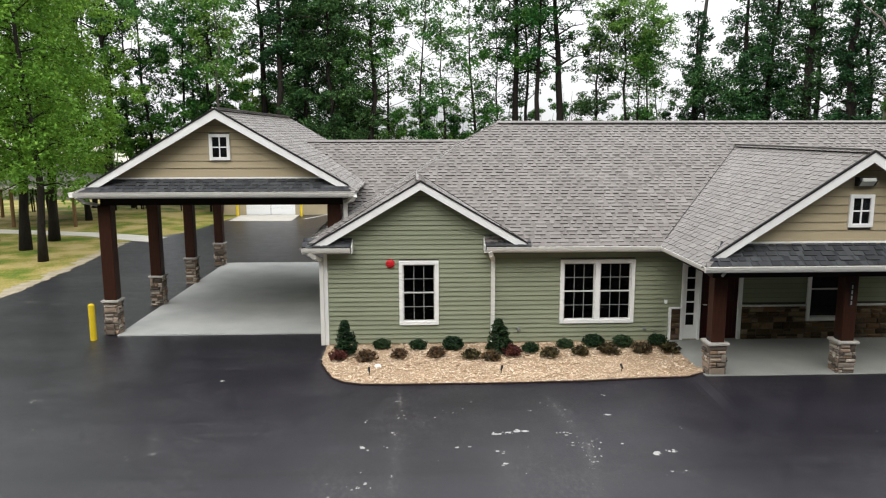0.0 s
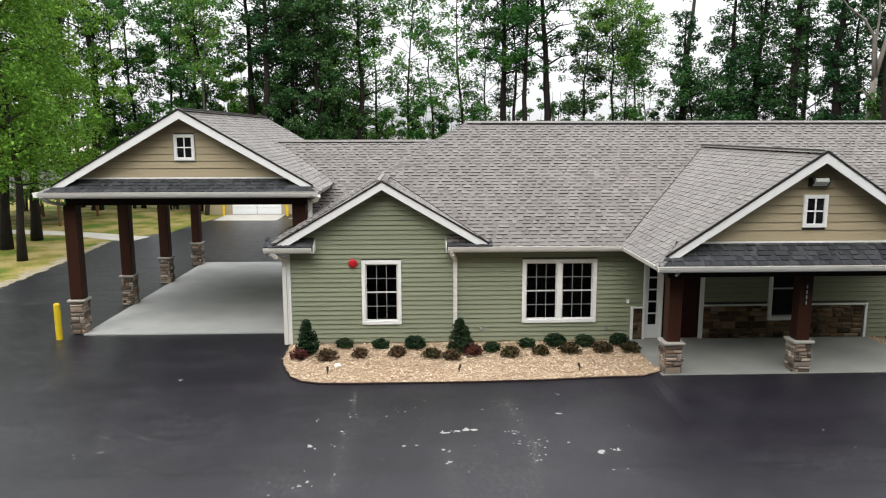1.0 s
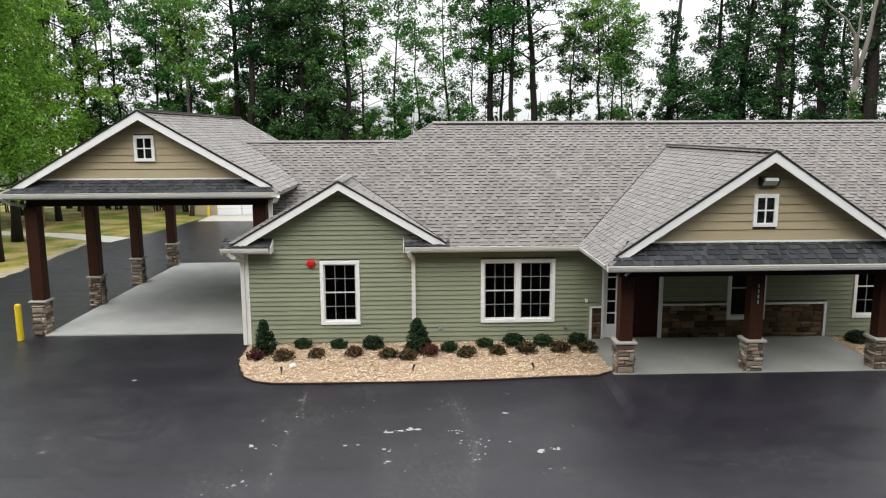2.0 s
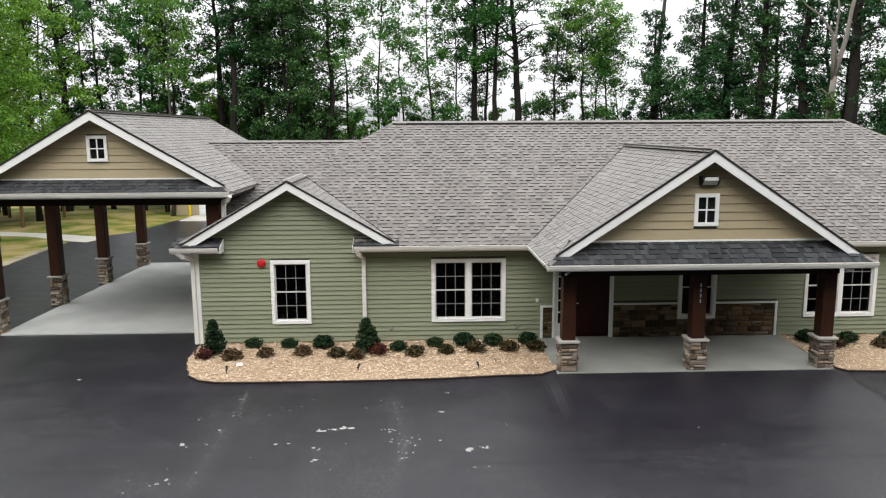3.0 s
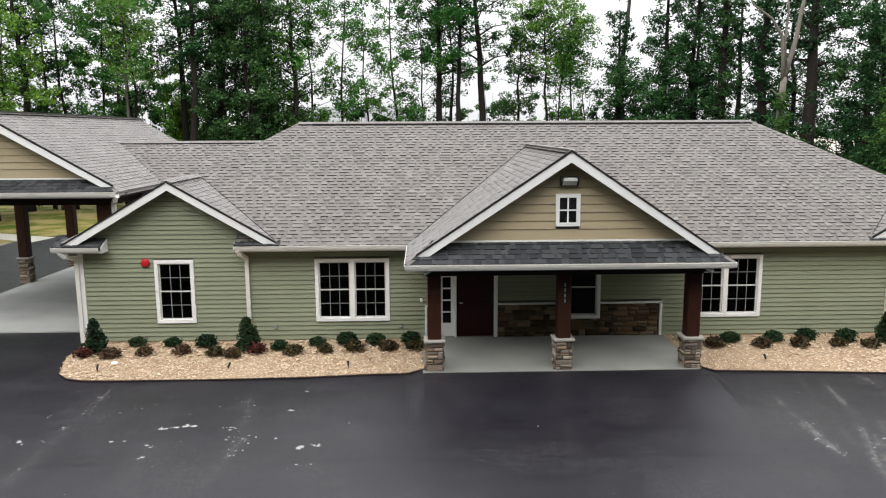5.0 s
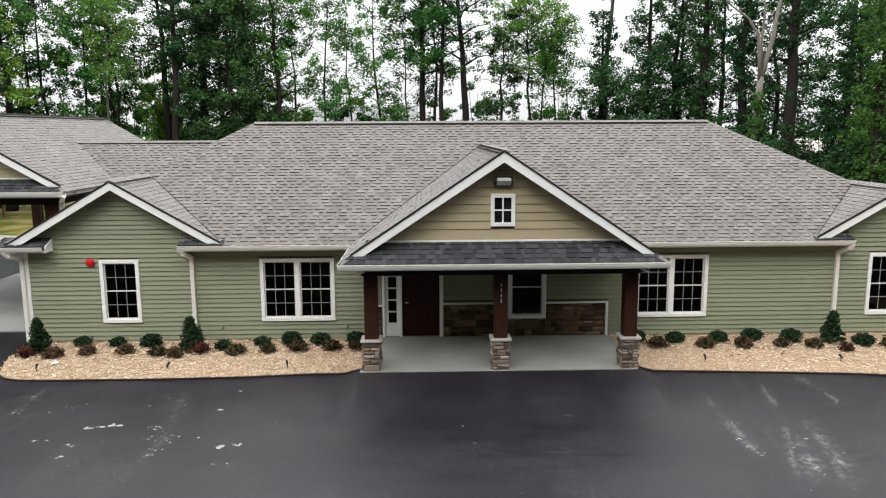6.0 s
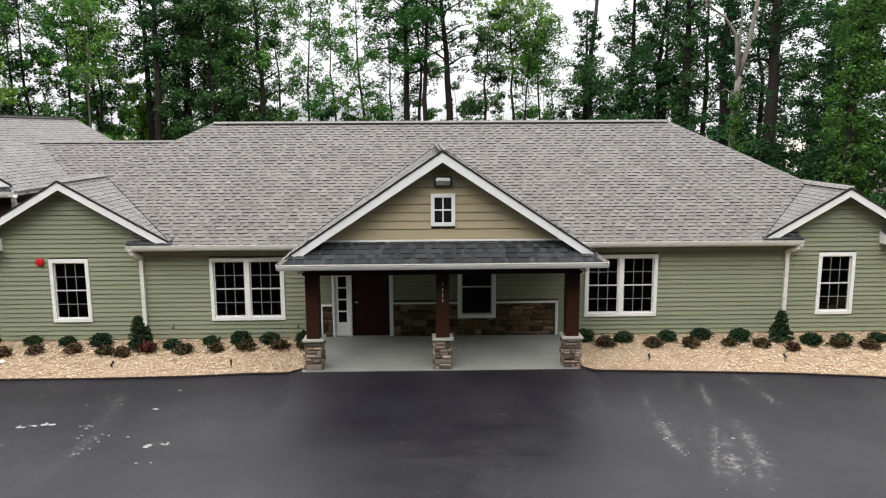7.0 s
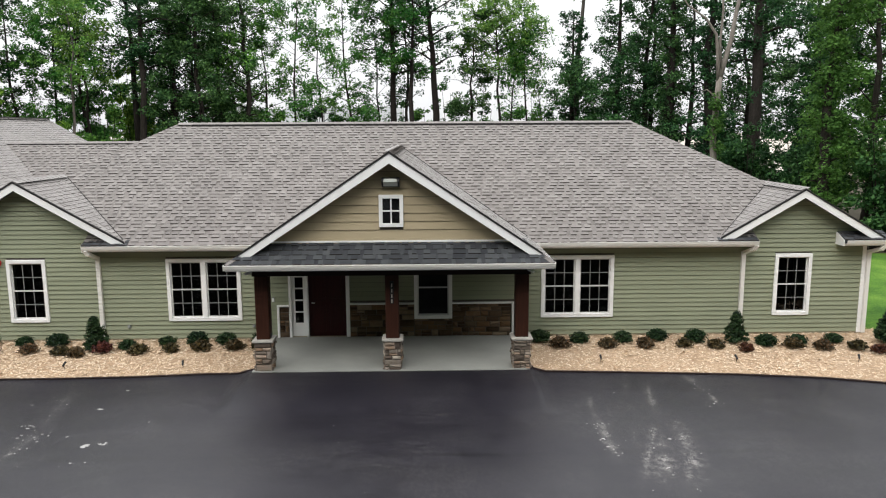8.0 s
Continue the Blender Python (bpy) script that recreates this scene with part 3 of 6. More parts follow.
# ---- the main building ----
WY = 17.06                                # face of the front wall
house = thing("building", (9.5, 22, 0), "one-storey sage green sided building with brown-grey shingle hip roof", "building")
Z_SILL, Z_HEAD = 0.54, 2.245
W1, W2, W3, W4, W5 = (-1.08, -0.05), (3.13, 5.10), (13.18, 15.15), (19.53, 20.54), (9.74, 10.77)
DOOR = (6.36, 7.98)
HOLES = [(a + 0.06, b - 0.06, Z_SILL + 0.06, Z_HEAD - 0.06) for a, b in (W1, W2, W3, W4, W5)] + [(DOOR[0] + 0.05, DOOR[1] - 0.05, 0.05, 2.12)]
LG_X, LG_Z, RG_X, RG_Z, GP = -0.51, 4.31, 20.06, 3.99, 0.583     # green gables: apex and pitch
EAVE_Z, EAVE_Y, HIP = 2.66, 16.65, 0.578                          # main roof
HX0, HX1, HY1 = -3.50, 22.40, 27.65
RID_Y, RID_Z = 22.15, 2.66 + 5.5 * 0.578

bm = bmesh.new()
wall_boxes(bm, -3.0, 22.0, -0.05, 2.55, WY, WY + 0.2, HOLES)
front = part("wall", bm, M_MORTAR_SHADOW, house, "front wall under sage green lap siding")
bm = bmesh.new()
box(bm, -3.0, -2.8, WY + 0.2, 27.3, -0.05, 2.55)
part("wall", bm, M_SIDING, house)
bm = bmesh.new()
box(bm, 21.8, 22.0, WY + 0.2, 27.3, -0.05, 2.55)
part("wall", bm, M_SIDING, house)
bm = bmesh.new()
box(bm, -2.8, 21.8, 27.1, 27.3, -0.05, 2.55)
part("wall", bm, M_SIDING, house)
# room shell with interior darkness put into its colour
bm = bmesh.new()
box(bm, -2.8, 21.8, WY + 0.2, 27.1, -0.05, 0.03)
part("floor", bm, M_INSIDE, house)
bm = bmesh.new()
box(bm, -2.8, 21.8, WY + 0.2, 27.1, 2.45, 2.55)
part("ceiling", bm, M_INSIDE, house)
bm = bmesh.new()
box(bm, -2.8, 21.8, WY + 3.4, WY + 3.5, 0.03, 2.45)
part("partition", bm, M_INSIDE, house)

STEP, TAN_STEP = 0.1245, 0.19
cut = [(a, b, Z_SILL, Z_HEAD) for a, b in (W1, W2, W3, W4, W5)] + [(DOOR[0], DOOR[1], 0, 2.2), (DOOR[1], 12.46, 0, 0.99), (6.04, 6.36, 0, 0.95)]
lap_boards(front, M_SIDING, -2.94, 21.94, 0.06, 2.55, WY, STEP, cut)
for gx, gz, xa, xb in ((LG_X, LG_Z, -2.94, 2.6), (RG_X, RG_Z, 17.6, 21.94)):
    bm = bmesh.new()
    h = gz - 0.16
    prism(bm, [(gx - (h - 2.5) / GP, WY, 2.5), (gx + (h - 2.5) / GP, WY, 2.5), (gx, WY, h)], (0, 0.18, 0))
    gable = part("gable_wall", bm, M_MORTAR_SHADOW, house)
    n0 = math.ceil((2.55 - 0.06) / STEP)
    lap_boards(gable, M_SIDING, xa, xb, 0.06 + (n0 - 1) * STEP + 0.002, h - 0.05, WY - 0.002, STEP, (),
               lambda z, gx=gx, h=h: (gx - (h - z) / GP, gx + (h - z) / GP))
bm = bmesh.new()
box(bm, -2.98, 21.98, WY - 0.012, WY + 0.05, -0.12, 0.06)
part("foundation", bm, M_SAND, house)
for xa, xb in ((-3.02, -2.92), (21.92, 22.02)):
    bm = bmesh.new()
    box(bm, xa, xb, WY - 0.035, WY + 0.1, 0.02, 2.55, 0.006)
    part("corner_board", bm, M_WHITE, house)


def window_unit(x0, x1, z0, z1, y, twin=False, parent=house, casing=0.095, grilles=True):
    """A double-hung window: casing round it, two sashes with 3 x 2 grilles each and two panes."""
    bm = bmesh.new()
    box(bm, x0, x0 + casing, y - 0.045, y + 0.06, z0, z1, 0.005)
    box(bm, x1 - casing, x1, y - 0.045, y + 0.06, z0, z1, 0.005)
    box(bm, x0 + casing, x1 - casing, y - 0.043, y + 0.06, z1 - casing, z1, 0.005)
    box(bm, x0 + casing, x1 - casing, y - 0.052, y + 0.06, z0, z0 + casing, 0.005)
    mid = (x0 + x1) / 2
    if twin:
        box(bm, mid - 0.065, mid + 0.065, y - 0.04, y + 0.06, z0 + casing, z1 - casing, 0.005)
    win = part("window", bm, M_WHITE, parent, "white-cased double-hung window with grilles over dark glass")
    bays = [(x0 + casing, mid - 0.065), (mid + 0.065, x1 - casing)] if twin else [(x0 + casing, x1 - casing)]
    zm = (z0 + z1) / 2
    for a, b in bays:
        for lo, hi, d in ((z0 + casing, zm + 0.02, 0.012), (zm - 0.02, z1 - casing, 0.034)):
            bm = bmesh.new()
            r = 0.032
            box(bm, a, a + r, y + d, y + d + 0.03, lo, hi)
            box(bm, b - r, b, y + d, y + d + 0.03, lo, hi)
            box(bm, a + r, b - r, y + d, y + d + 0.03, lo, lo + r)
            box(bm, a + r, b - r, y + d, y + d + 0.03, hi - r, hi)
            part("sash", bm, M_SASH, win)
            bm = bmesh.new()
            box(bm, a + r, b - r, y + d + 0.010, y + d + 0.015, lo + r, hi - r)
            part("pane", bm, M_GLASS, win).visible_shadow = False
            if not grilles:
                continue
            for k in (1, 2):
                u = a + r + (b - a - 2 * r) * k / 3
                bm = bmesh.new()
                box(bm, u - 0.009, u + 0.009, y + d + 0.001, y + d + 0.009, lo + r, hi - r)
                part("grille_bar", bm, M_MUNTIN, win)
            v = (lo + hi) / 2
            bm = bmesh.new()
            box(bm, a + r, b - r, y + d - 0.001, y + d + 0.007, v - 0.009, v + 0.009)
            part("grille_bar", bm, M_MUNTIN, win)
    return win


window_unit(*W1, Z_SILL, Z_HEAD, WY - 0.012)
window_unit(*W2, Z_SILL, Z_HEAD, WY - 0.012, True)
window_unit(*W3, Z_SILL, Z_HEAD, WY - 0.012, True)
window_unit(*W4, Z_SILL, Z_HEAD, WY - 0.012)
window_unit(*W5, Z_SILL, Z_HEAD, WY - 0.03, grilles=False)


def gable_window(x0, x1, z0, z1, y, parent):
    """A small square four-light window in a gable."""
    c = 0.085
    bm = bmesh.new()
    box(bm, x0, x0 + c, y - 0.05, y + 0.01, z0, z1, 0.005)
    box(bm, x1 - c, x1, y - 0.05, y + 0.01, z0, z1, 0.005)
    box(bm, x0 + c, x1 - c, y - 0.048, y + 0.01, z1 - c, z1, 0.005)
    box(bm, x0 + c, x1 - c, y - 0.058, y + 0.01, z0, z0 + c, 0.005)
    win = part("window", bm, M_WHITE, parent, "small white four-light gable window")
    # black sheet behind the pane, standing in for the dark room inside
    bm = bmesh.new()
    box(bm, x0 + c, x1 - c, y - 0.004, y + 0.008, z0 + c, z1 - c)
    part("backing", bm, M_BLACK, win)
    bm = bmesh.new()
    box(bm, x0 + c, x1 - c, y - 0.014, y - 0.010, z0 + c, z1 - c)
    part("pane", bm, M_GLASS, win).visible_shadow = False
    for d in (0, 1):
        bm = bmesh.new()
        xm, zm = (x0 + x1) / 2, (z0 + z1) / 2
        if d:
            box(bm, xm - 0.016, xm + 0.016, y - 0.035, y - 0.015, z0 + c, z1 - c)
        else:
            box(bm, x0 + c, x1 - c, y - 0.037, y - 0.017, zm - 0.016, zm + 0.016)
        part("grille_bar", bm, M_WHITE, win)


# entrance: sidelight, dark red door, white casing
bm = bmesh.new()
for xa, xb in ((DOOR[0], DOOR[0] + 0.07), (6.83, 6.89), (7.90, DOOR[1] + 0.02)):
    box(bm, xa, xb, WY - 0.05, WY + 0.12, 0.05, 2.2, 0.005)
box(bm, DOOR[0] + 0.07, 7.90, WY - 0.048, WY + 0.12, 2.11, 2.2)
entry = part("door", bm, M_WHITE, house, "dark red wooden entrance door with white casing and sidelight")
bm = bmesh.new()
box(bm, 6.89, 7.90, WY + 0.02, WY + 0.065, 0.07, 2.11)
for za, zb in ((0.2, 0.95), (1.1, 1.95)):
    for xa, xb in ((7.0, 7.34), (7.45, 7.79)):
        box(bm, xa, xb, WY + 0.012, WY + 0.03, za, zb, 0.006)
leaf = part("door_leaf", bm, M_DOOR, entry)
bm = bmesh.new()
tube(bm, [(6.98, WY + 0.02, 1.0), (6.98, WY - 0.04, 1.0), (7.06, WY - 0.045, 1.0)], 0.013)
part("door_handle", bm, M_GUTTER, entry)
bm = bmesh.new()
box(bm, 6.43, 6.52, WY + 0.01, WY + 0.05, 0.07, 2.11)
box(bm, 6.74, 6.83, WY + 0.01, WY + 0.05, 0.07, 2.11)
for k in range(6):
    zc = 0.42 + k * 0.325
    box(bm, 6.52, 6.74, WY + 0.01, WY + 0.05, zc - (0.35 if k == 0 else 0.018), zc + 0.018)
part("sidelight", bm, M_WHITE, entry)
bm = bmesh.new()
box(bm, 6.52, 6.74, WY + 0.03, WY + 0.034, 0.43, 2.05)
part("pane", bm, M_GLASS, entry).visible_shadow = False

# stone wainscot along the entrance wall
bm = bmesh.new()
prism(bm, [(8.0, WY - 0.03, 0.05), (12.36, WY - 0.03, 0.05), (12.36, WY - 0.03, 0.94), (W5[1], WY - 0.03, 0.94), (W5[1], WY - 0.03, 0.54), (W5[0], WY - 0.03, 0.54), (W5[0], WY - 0.03, 0.94), (8.0, WY - 0.03, 0.94)], (0, 0.04, 0))
wains = part("wainscot", bm, M_MORTAR_SHADOW, house, "brown and grey stone wainscot")
bm = bmesh.new()
box(bm, 6.10, 6.355, WY - 0.03, WY + 0.01, 0.05, 0.90)
wains_short = part("wainscot", bm, M_MORTAR_SHADOW, house, "brown and grey stone wainscot")
rng = random.Random(7)
stone_face(wains, rng, (8.0, WY - 0.03, 0.05), (1, 0, 0), (0, -1, 0), W5[0] - 8.0, 0.89, 0.09, 0.2, 0.14, 0.42)
stone_face(wains, rng, (W5[0], WY - 0.03, 0.05), (1, 0, 0), (0, -1, 0), W5[1] - W5[0], 0.49, 0.09, 0.2, 0.14, 0.42)
stone_face(wains, rng, (W5[1], WY - 0.03, 0.05), (1, 0, 0), (0, -1, 0), 12.36 - W5[1], 0.89, 0.09, 0.2, 0.14, 0.42)
stone_face(wains_short, rng, (6.10, WY - 0.03, 0.05), (1, 0, 0), (0, -1, 0), 0.255, 0.84, 0.1, 0.2, 0.12, 0.25)
for b6 in ((8.0, W5[0], WY - 0.085, WY, 0.945, 0.99), (W5[1], 12.46, WY - 0.085, WY, 0.945, 0.99), (12.385, 12.46, WY - 0.08, WY, 0.05, 0.944),
           (6.04, 6.36, WY - 0.085, WY, 0.905, 0.95), (6.04, 6.10, WY - 0.08, WY, 0.05, 0.904)):
    bm = bmesh.new()
    box(bm, *b6, 0.004)
    part("wainscot_trim", bm, M_WHITE, house)

# main hip roof
run, rise = 5.5, 5.5 * HIP
sl = (run * run + rise * rise) ** 0.5
L = HX1 - HX0
kx = (1 + HIP * HIP) ** 0.5
lo_v = 0.50 * kx
front_s = Slope((HX0, EAVE_Y, EAVE_Z), (1, 0, 0), (0, run, rise), [(0.5, lo_v), (L - 0.5, lo_v), (L - run, sl), (run, sl)])
strip_s = Slope((1.13, EAVE_Y, EAVE_Z), (1, 0, 0), (0, run, rise), [(0, 0), (17.74, 0), (17.74, lo_v), (0, lo_v)])
back_s = Slope((HX1, HY1, EAVE_Z), (-1, 0, 0), (0, -run, rise), [(0, 0), (L, 0), (L - run, sl), (run, sl)])
left_s = Slope((HX0, HY1, EAVE_Z), (0, -1, 0), (run, 0, rise), [(0, 0), (10.5, 0), (10.5, 0.5 * kx), (5.5, sl)])
right_s = Slope((HX1, EAVE_Y, EAVE_Z), (0, 1, 0), (-run, 0, rise), [(0.5, 0), (11, 0), (5.5, sl), (0.5, 0.5 * kx)])
bm = bmesh.new()
for s in (front_s, strip_s, back_s, left_s, right_s):
    s.deck(bm, 0.10)
roof = part("roof", bm, M_SHINGLE, house, "brown-grey laminated shingle hip roof")
# green front gables: their slopes run back into the main roof
gables = []
for gx, gz, xl, xr, yb in ((LG_X, LG_Z, LG_X - 2.97, LG_X + 2.72, 21.0), (RG_X, RG_Z, RG_X - 2.17, RG_X + 2.38, 20.5)):
    k = (1 + GP * GP) ** 0.5
    for sgn, xe in ((-1, xl), (1, xr)):
        w = abs(xe - gx)
        o = (xe, 16.70, gz - w * GP)
        deep = yb - 16.70
        gables.append(Slope(o, (0, 1, 0), (-sgn * 1, 0, GP), [(0, 0), (1.6, 0), (deep, w * k), (0, w * k)]))
groofs = []
for pair in (gables[:2], gables[2:]):
    bm = bmesh.new()
    for s in pair:
        s.deck(bm, 0.07)
    groofs.append(part("gable_roof", bm, M_SHINGLE, house))
shingles([strip_s, front_s], roof, M_SHINGLE, singles=300, near=(4.0, 16.6, 2.7), seed=3)
shingles([left_s, right_s], roof, M_SHINGLE, seed=4)
shingles(gables[:2], groofs[0], M_SHINGLE, seed=5, lift=0.65)
shingles(gables[2:], groofs[1], M_SHINGLE, seed=6, lift=0.65)

# rakes of the green gables with a dark drip edge
for gx, gz, xl, xr in ((LG_X, LG_Z, LG_X - 2.97, LG_X + 2.72), (RG_X, RG_Z, RG_X - 2.17, RG_X + 2.38)):
    for xe in (xl, xr):
        ze = gz - abs(xe - gx) * GP
        bm = bmesh.new()
        prism(bm, [(xe, 16.68, ze - 0.01), (gx, 16.68, gz - 0.01), (gx, 16.68, gz - 0.205), (xe + (0.12 if xe < gx else -0.12), 16.68, ze - 0.145 + 0.0)], (0, 0.03, 0))
        part("rake_board", bm, M_WHITE, house)
        bm = bmesh.new()
        prism(bm, [(xe, 16.665, ze + 0.036), (gx, 16.665, gz + 0.036), (gx, 16.665, gz - 0.012), (xe, 16.665, ze - 0.012)], (0, 0.06, 0))
        part("drip_edge", bm, M_VENT, house)
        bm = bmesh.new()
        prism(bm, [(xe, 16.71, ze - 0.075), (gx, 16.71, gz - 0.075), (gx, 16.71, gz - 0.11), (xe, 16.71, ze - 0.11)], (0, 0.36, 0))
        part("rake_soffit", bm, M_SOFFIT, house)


def hip_caps(parent, a, b, step=0.24, w=0.13):
    """Bent cap tabs along a hip or a ridge from a up to b."""
    a, b = Vector(a), Vector(b)
    d = (b - a).normalized()
    side = Vector((-d.y, d.x, 0)).normalized()
    verts, faces = [], []
    k = int((b - a).length / step)
    for i in range(k):
        p, q = a + d * (i * step), a + d * (i * step + step * 1.1)
        u = len(verts)
        drop = Vector((0, 0, -w * 0.42))
        for c, h in ((p, 0.022), (q, 0.010)):
            verts += [c + side * w + drop + Vector((0, 0, h)), c + Vector((0, 0, h)), c - side * w + drop + Vector((0, 0, h))]
        verts += [p + side * w + drop, p - side * w + drop]
        faces += [(u, u + 1, u + 4, u + 3), (u + 1, u + 2, u + 5, u + 4), (u + 6, u, u + 1), (u + 6, u + 1, u + 7), (u + 7, u + 1, u + 2)]
    tagged(hang("cap_run", from_arrays("cap_run", verts, faces, M_SHINGLE), parent), kind="stuff")


RL, RR = (HX0 + 5.5, RID_Y, RID_Z), (HX1 - 5.5, RID_Y, RID_Z)
hip_caps(roof, (HX0, EAVE_Y, EAVE_Z), RL)
hip_caps(roof, (HX1, EAVE_Y, EAVE_Z), RR)
hip_caps(roof, (RL[0], RL[1], RL[2] + 0.03), (RR[0], RR[1], RR[2] + 0.03), 0.24, 0.165)


def ridge_vent(parent, a, b, w=0.16, along="x"):
    """A low vent strip under the ridge caps with a dark open edge."""
    lo, hi = a[2] - w * 0.6 - 0.03, a[2] - w * 0.1
    bm = bmesh.new()
    if along == "x":
        box(bm, a[0], b[0], a[1] - w, a[1] + w, lo, hi)
    else:
        box(bm, a[0] - w, a[0] + w, a[1], b[1], lo, hi)
    part("ridge_vent", bm, M_VENT, parent)


ridge_vent(roof, (RL[0] + 0.45, RID_Y, RID_Z), (RR[0] - 0.45, RID_Y, RID_Z))
for gx, gz, groof in ((LG_X, LG_Z, groofs[0]), (RG_X, RG_Z, groofs[1])):
    ridge_vent(groof, (gx, 17.2, gz), (gx, 18.5, gz), 0.07, "y")
    hip_caps(groof, (gx, 16.7, gz + 0.03), (gx, 19.4, gz + 0.03))


def valley(parent, gx, gz, pitch, sgn, y0):
    """The thin dark cut line where a gable's slope runs into the main roof, from y0 back to the gable's ridge."""
    bm = bmesh.new()
    pts = []
    for y in (y0, EAVE_Y + (gz - EAVE_Z) / HIP - 0.05):
        z = EAVE_Z + (y - EAVE_Y) * HIP
        pts.append(Vector((gx + sgn * (gz - z) / pitch, y, z + 0.026)))
    tube(bm, pts, 0.009, 6)
    part("valley", bm, M_VENT, parent)


for gx, gz, groof in ((LG_X, LG_Z, groofs[0]), (RG_X, RG_Z, groofs[1])):
    for sgn in (-1, 1):
        valley(groof, gx, gz, GP, sgn, 16.85)


def gutter(parent, a, b, h=0.11, d=0.11):
    """A box gutter with a rolled lip along the line from a to b (top outer edge), lying outside the eave."""
    a, b = Vector(a), Vector(b)
    u = (b - a).normalized()
    o = Vector((u.y, -u.x, 0))
    prof = [(0, 0), (0, -h), (d * 0.72, -h), (d * 0.95, -h * 0.45), (d * 0.95, -0.012), (d * 1.08, -0.008), (d * 1.08, 0.006), (d * 0.88, 0.006), (d * 0.88, -h * 0.4), (d * 0.66, -h + 0.012), (0.012, -h + 0.012), (0.012, 0)]
    bm = bmesh.new()
    r = [[bm.verts.new(p + o * x + Vector((0, 0, z))) for x, z in prof] for p in (a, b)]
    k = len(prof)
    for i in range(k):
        j = (i + 1) % k
        bm.faces.new((r[0][i], r[0][j], r[1][j], r[1][i]))
    bm.faces.new(r[0][::-1])
    bm.faces.new(r[1])
    return part("gutter", bm, M_GUTTER, parent)


def downspout(parent, path, r=0.042):
    """A boxy folded pipe along the points."""
    bm = bmesh.new()
    for p, q in zip(path, path[1:]):
        p, q = Vector(p), Vector(q)
        d = (q - p).normalized()
        ref = Vector((1, 0, 0)) if abs(d.x) < 0.8 else Vector((0, 1, 0))
        u = d.cross(ref).normalized() * r
        w = d.cross(u).normalized() * r * 1.2
        p, q = p - d * r * 0.6, q + d * r * 0.6
        vs = [bm.verts.new(c + s * u + t * w) for c in (p, q) for s, t in ((1, 1), (-1, 1), (-1, -1), (1, -1))]
        for f in ((0, 1, 2, 3), (7, 6, 5, 4), (0, 4, 5, 1), (1, 5, 6, 2), (2, 6, 7, 3), (3, 7, 4, 0)):
            bm.faces.new([vs[i] for i in f])
    return part("downspout", bm, M_GUTTER, parent)


# eaves: fascia, soffit and gutters of the main roof
def eave_run(xa, xb, y=EAVE_Y, z=EAVE_Z):
    bm = bmesh.new()
    box(bm, xa, xb, y + 0.0, y + 0.025, z - 0.16, z - 0.015)
    part("fascia", bm, M_WHITE, house)
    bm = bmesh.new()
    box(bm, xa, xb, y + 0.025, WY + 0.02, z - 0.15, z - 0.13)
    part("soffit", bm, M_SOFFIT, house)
    gutter(house, (xa, y, z - 0.005), (xb, y, z - 0.005))


eave_run(1.15, 5.70)
eave_run(12.88, 18.85)
eave_run(-3.5, -2.29)
eave_run(21.19, 22.42)
# returns at the foot of the green gables, overhang shade put in their colour
for xa, xb in ((-3.50, -2.27), (1.13, 2.3), (17.8, 18.87), (21.17, 22.40)):
    bm = bmesh.new()
    prism(bm, [(xa, 16.62, EAVE_Z + 0.012), (xb, 16.62, EAVE_Z + 0.012), (xb, WY - 0.0, EAVE_Z + 0.19), (xa, WY - 0.0, EAVE_Z + 0.19)], (0, 0, -0.10))
    ret = part("eave_return", bm, M_CHAR_SHADE, house, "shingle eave return coloured dark to stand in for shade")
    up = Vector((0, WY - 16.62, 0.178))
    shingles([Slope((xa, 16.62, EAVE_Z + 0.016), (1, 0, 0), up, [(0, 0), (xb - xa, 0), (xb - xa, up.length), (0, up.length)])], ret, M_CHAR_SHADE, seed=9)
for xa, xb in ((-2.27, -2.25), (1.11, 1.13), (18.87, 18.89), (21.15, 21.17)):
    bm = bmesh.new()
    prism(bm, [(xa, 16.64, EAVE_Z), (xa, WY, EAVE_Z + 0.18), (xa, WY, EAVE_Z - 0.16), (xa, 16.64, EAVE_Z - 0.16)], (xb - xa, 0, 0))
    part("return_end", bm, M_WHITE, house)
downspout(house, [(1.24, 16.60, 2.53), (1.27, 16.64, 2.45), (1.36, WY - 0.07, 2.28), (1.36, WY - 0.07, 0.10)])
downspout(house, [(18.80, 16.60, 2.53), (18.77, 16.64, 2.45), (18.64, WY - 0.07, 2.28), (18.64, WY - 0.07, 0.04)])
downspout(house, [(-3.30, 16.62, 2.53), (-3.2, 16.66, 2.42), (-3.07, WY - 0.06, 2.28), (-3.07, WY - 0.06, 0.06)])
downspout(house, [(22.25, 16.62, 2.53), (22.2, 16.66, 2.42), (22.07, WY - 0.06, 2.28), (22.07, WY - 0.06, 0.06)])


